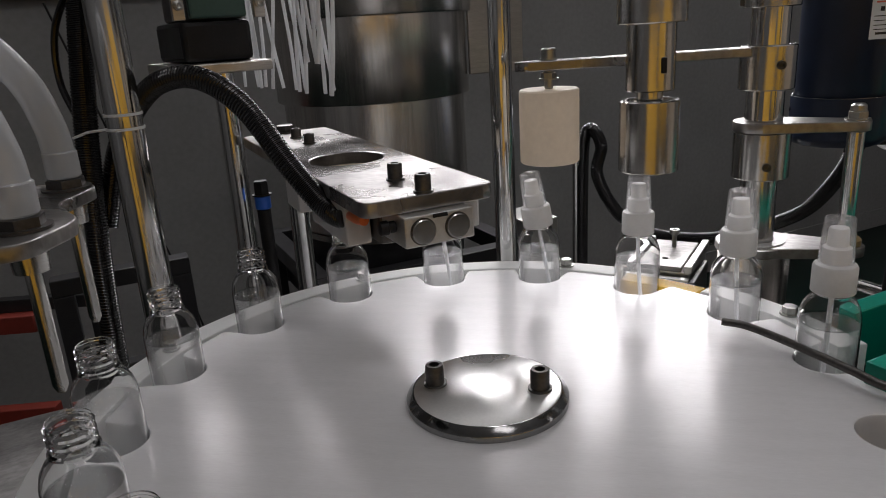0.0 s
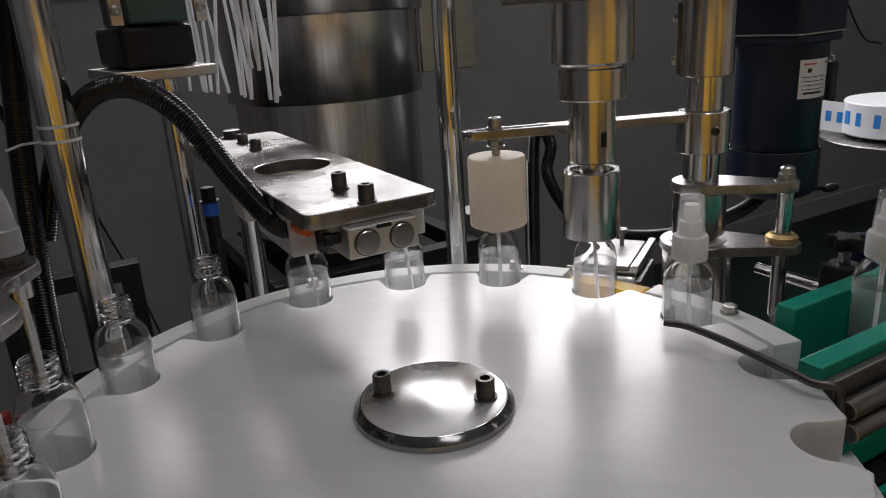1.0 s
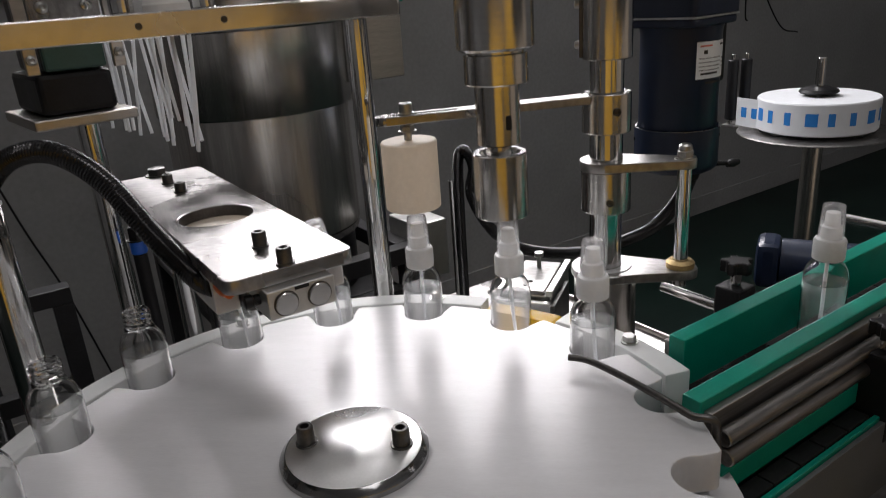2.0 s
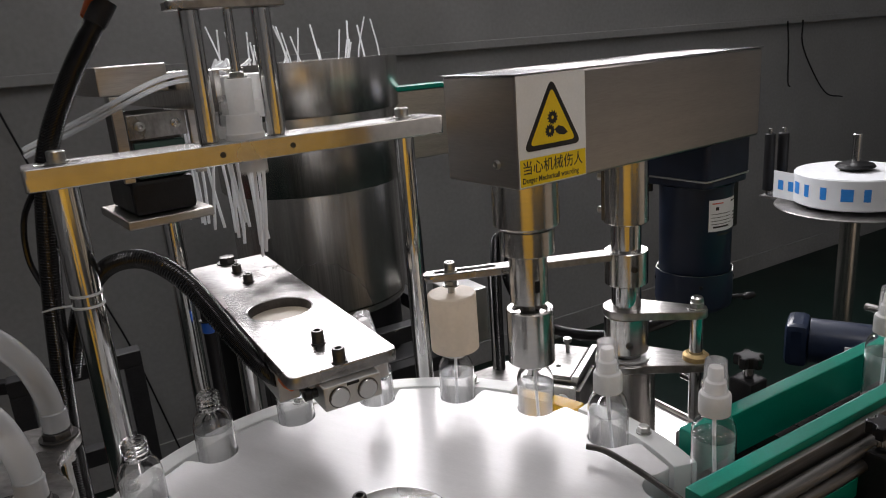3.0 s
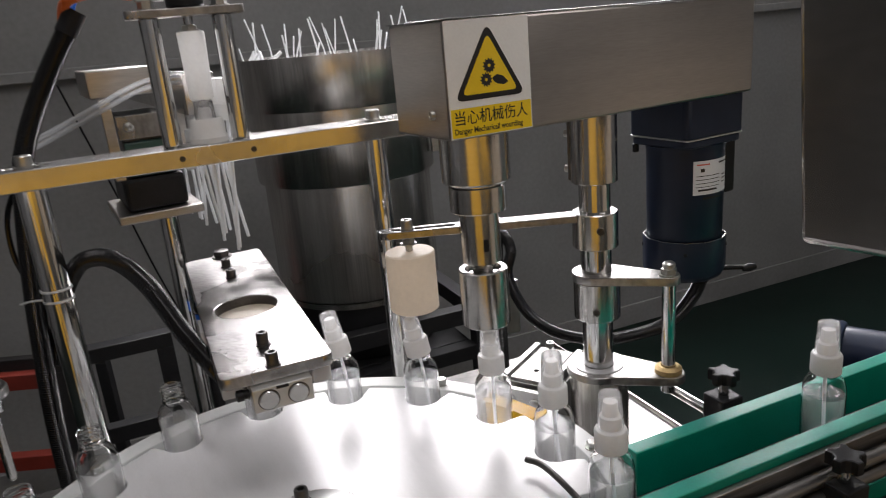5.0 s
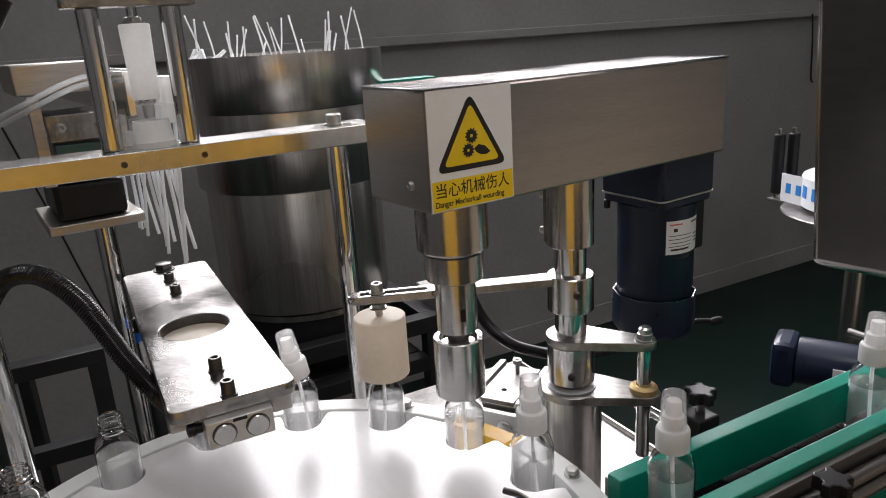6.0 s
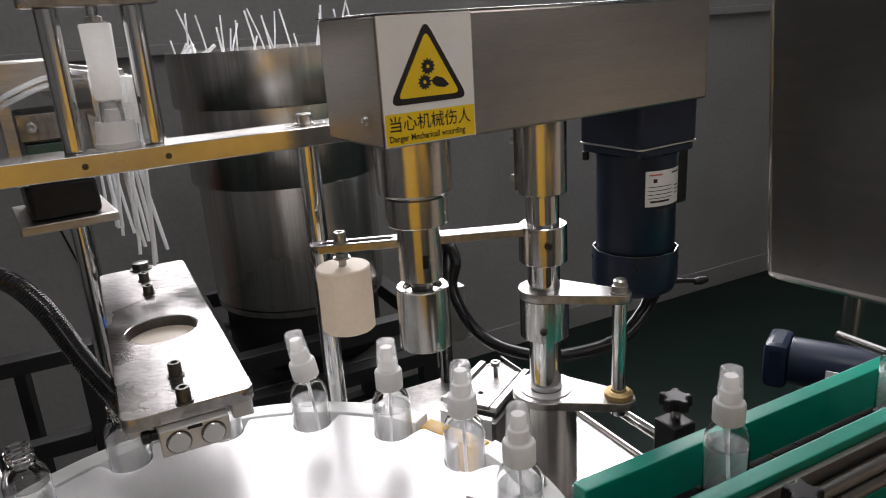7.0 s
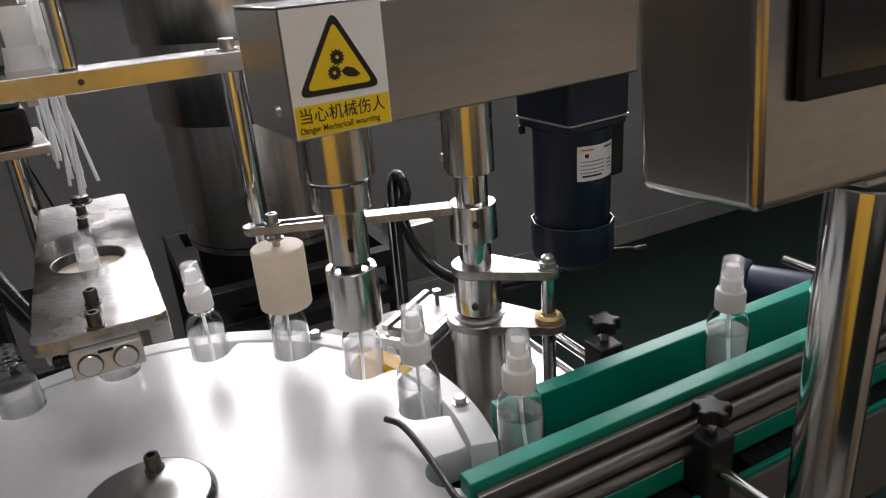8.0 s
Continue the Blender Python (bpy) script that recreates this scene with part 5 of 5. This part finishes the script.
LIFT = [(4.55, 0.0610), (4.8, 0.0605), (5.0, 0.0575), (5.1, 0.0505), (5.2, 0.0315), (5.3, 0.0105), (5.4, 0.0021), (5.6, 0.0003), (6.0, 0.0), (6.1, 0.001), (6.2, 0.008), (6.3, 0.0225), (6.4, 0.039), (6.5, 0.0530), (6.6, 0.0590), (6.75, 0.0605), (6.95, 0.0610)]
TURN = [(4.38, 0.0), (4.44, 1.6), (4.5, 4.8), (4.6, 9.9), (4.7, 15.0), (4.8, 19.9), (4.86, 21.8), (4.92, 22.5)]


def phase(t):
    """The cycle's phase, in the span from 4.55 to 6.95 s."""
    return 4.55 + (t - 4.55) % PERIOD


def lift(t):
    return smooth_steps(LIFT, phase(t))


def turned(t):
    """Degrees that the table has turned, clockwise, from its rest after the first index."""
    total = 0.0
    for k in (-2, -1, 0, 1):
        total += smooth_steps(TURN, t - PERIOD * k)
    return total - 22.5


BELT_START = {-1: -2.1, 0: -0.04, 1: 2.62, 2: 5.27, 3: 7.55}


def belt(t, k):
    """Metres that the bottle of index k has gone on the conveyor, until it meets the queue."""
    free = 0.112 * max(0.0, t - BELT_START.get(k, PERIOD * k + 0.35))
    return min(free * min(1.0, max(0.0, t - PERIOD * k - 0.1) / 0.3), 0.467 + 0.046 * (1 - k))


def motions():
    times = [0.05 * i for i in range(161)]
    walk(head, [(t, pose(0, 0, ZD + lift(t))) for t in times])
    walk(table, [(t, pose(DX, DY, ZD, 0, 0, -turned(t))) for t in times])
    push = [(0.0, 0), (0.45, 0), (0.6, 0.055), (0.85, 0.055), (1.0, 0), (2.4, 0)]
    walk(pusher, [(t, pose(prx, pry, ZD + 0.378 - smooth_steps(push, t % PERIOD))) for t in times])
    dip = [(0.0, 0), (0.25, 0), (0.5, 0.036), (1.65, 0.036), (1.9, 0), (2.4, 0)]
    walk(fill, [(t, pose(0, 0, ZD - smooth_steps(dip, t % PERIOD))) for t in times])
    for j, b in BOTTLES.items():
        rows, caprows = [], []
        for t in times:
            leave = PERIOD * (j + 2)
            if j == -3:
                d = belt(t, -1)
                p, z = O + U * d, 0.0
                spin_a = 0.0
            elif t > leave + 0.1:
                d = belt(t, j + 2)
                start = Vector((*ring_point(A0 - 2 * STEP, RP), 0))
                p = start.lerp(O, min(1.0, (t - leave - 0.1) / 0.12)) + U * d
                spin_a = -STEP * (j + 2)
            else:
                a = A0 + STEP * j - turned(t)
                p = Vector((*ring_point(a, RP), 0))
                spin_a = -turned(t)
            rows.append((t, pose(p.x, p.y, ZD + ZB, 0, 0, 31 * j + spin_a)))
            if j in CAPS:
                z, lean = 0.0, 0.0
                q = p
                if j >= 3:
                    drop = (0.47 if j == 3 else 0.54) + PERIOD * (j - 3)
                    z = smooth_steps([(drop, 0.266), (drop + 0.06, 0.240), (drop + 0.16, 0.118), (drop + 0.26, 0.050), (drop + 0.36, 0.022), (drop + 0.5, 0.004)], t)
                    wait = Vector((prx, pry, 0)) + FD * (0.02 * (j - 3) if t < drop - 1.2 else 0.0)
                    q = wait.lerp(p, smooth_steps([(drop, 0.0), (drop + 0.16, 1.0)], t)) if t < drop + 0.16 else p
                elif j == 2:
                    z = 0.004
                pressed = 0.35 + PERIOD * (j - 1)
                if 0 < j:
                    lean = (2.5 if j == 5 else 8.0) * (1 - smooth_steps([(pressed - 0.1, 0), (pressed + 0.05, 1)], t)) * (1 if t > 0.95 + PERIOD * (j - 3) else 0)
                    z = z if t < pressed else 0.0
                caprows.append((t, pose(q.x, q.y, ZD + ZB + z) @ pose(0, 0, 0.1, 0, 0, 0) @ pose(0, 0, 0, lean * 0.5, -lean, 0) @ pose(0, 0, -0.1, 0, 0, 67 * j + spin_a)))
        walk(b, rows)
        if j in CAPS:
            walk(CAPS[j], caprows)


motions()
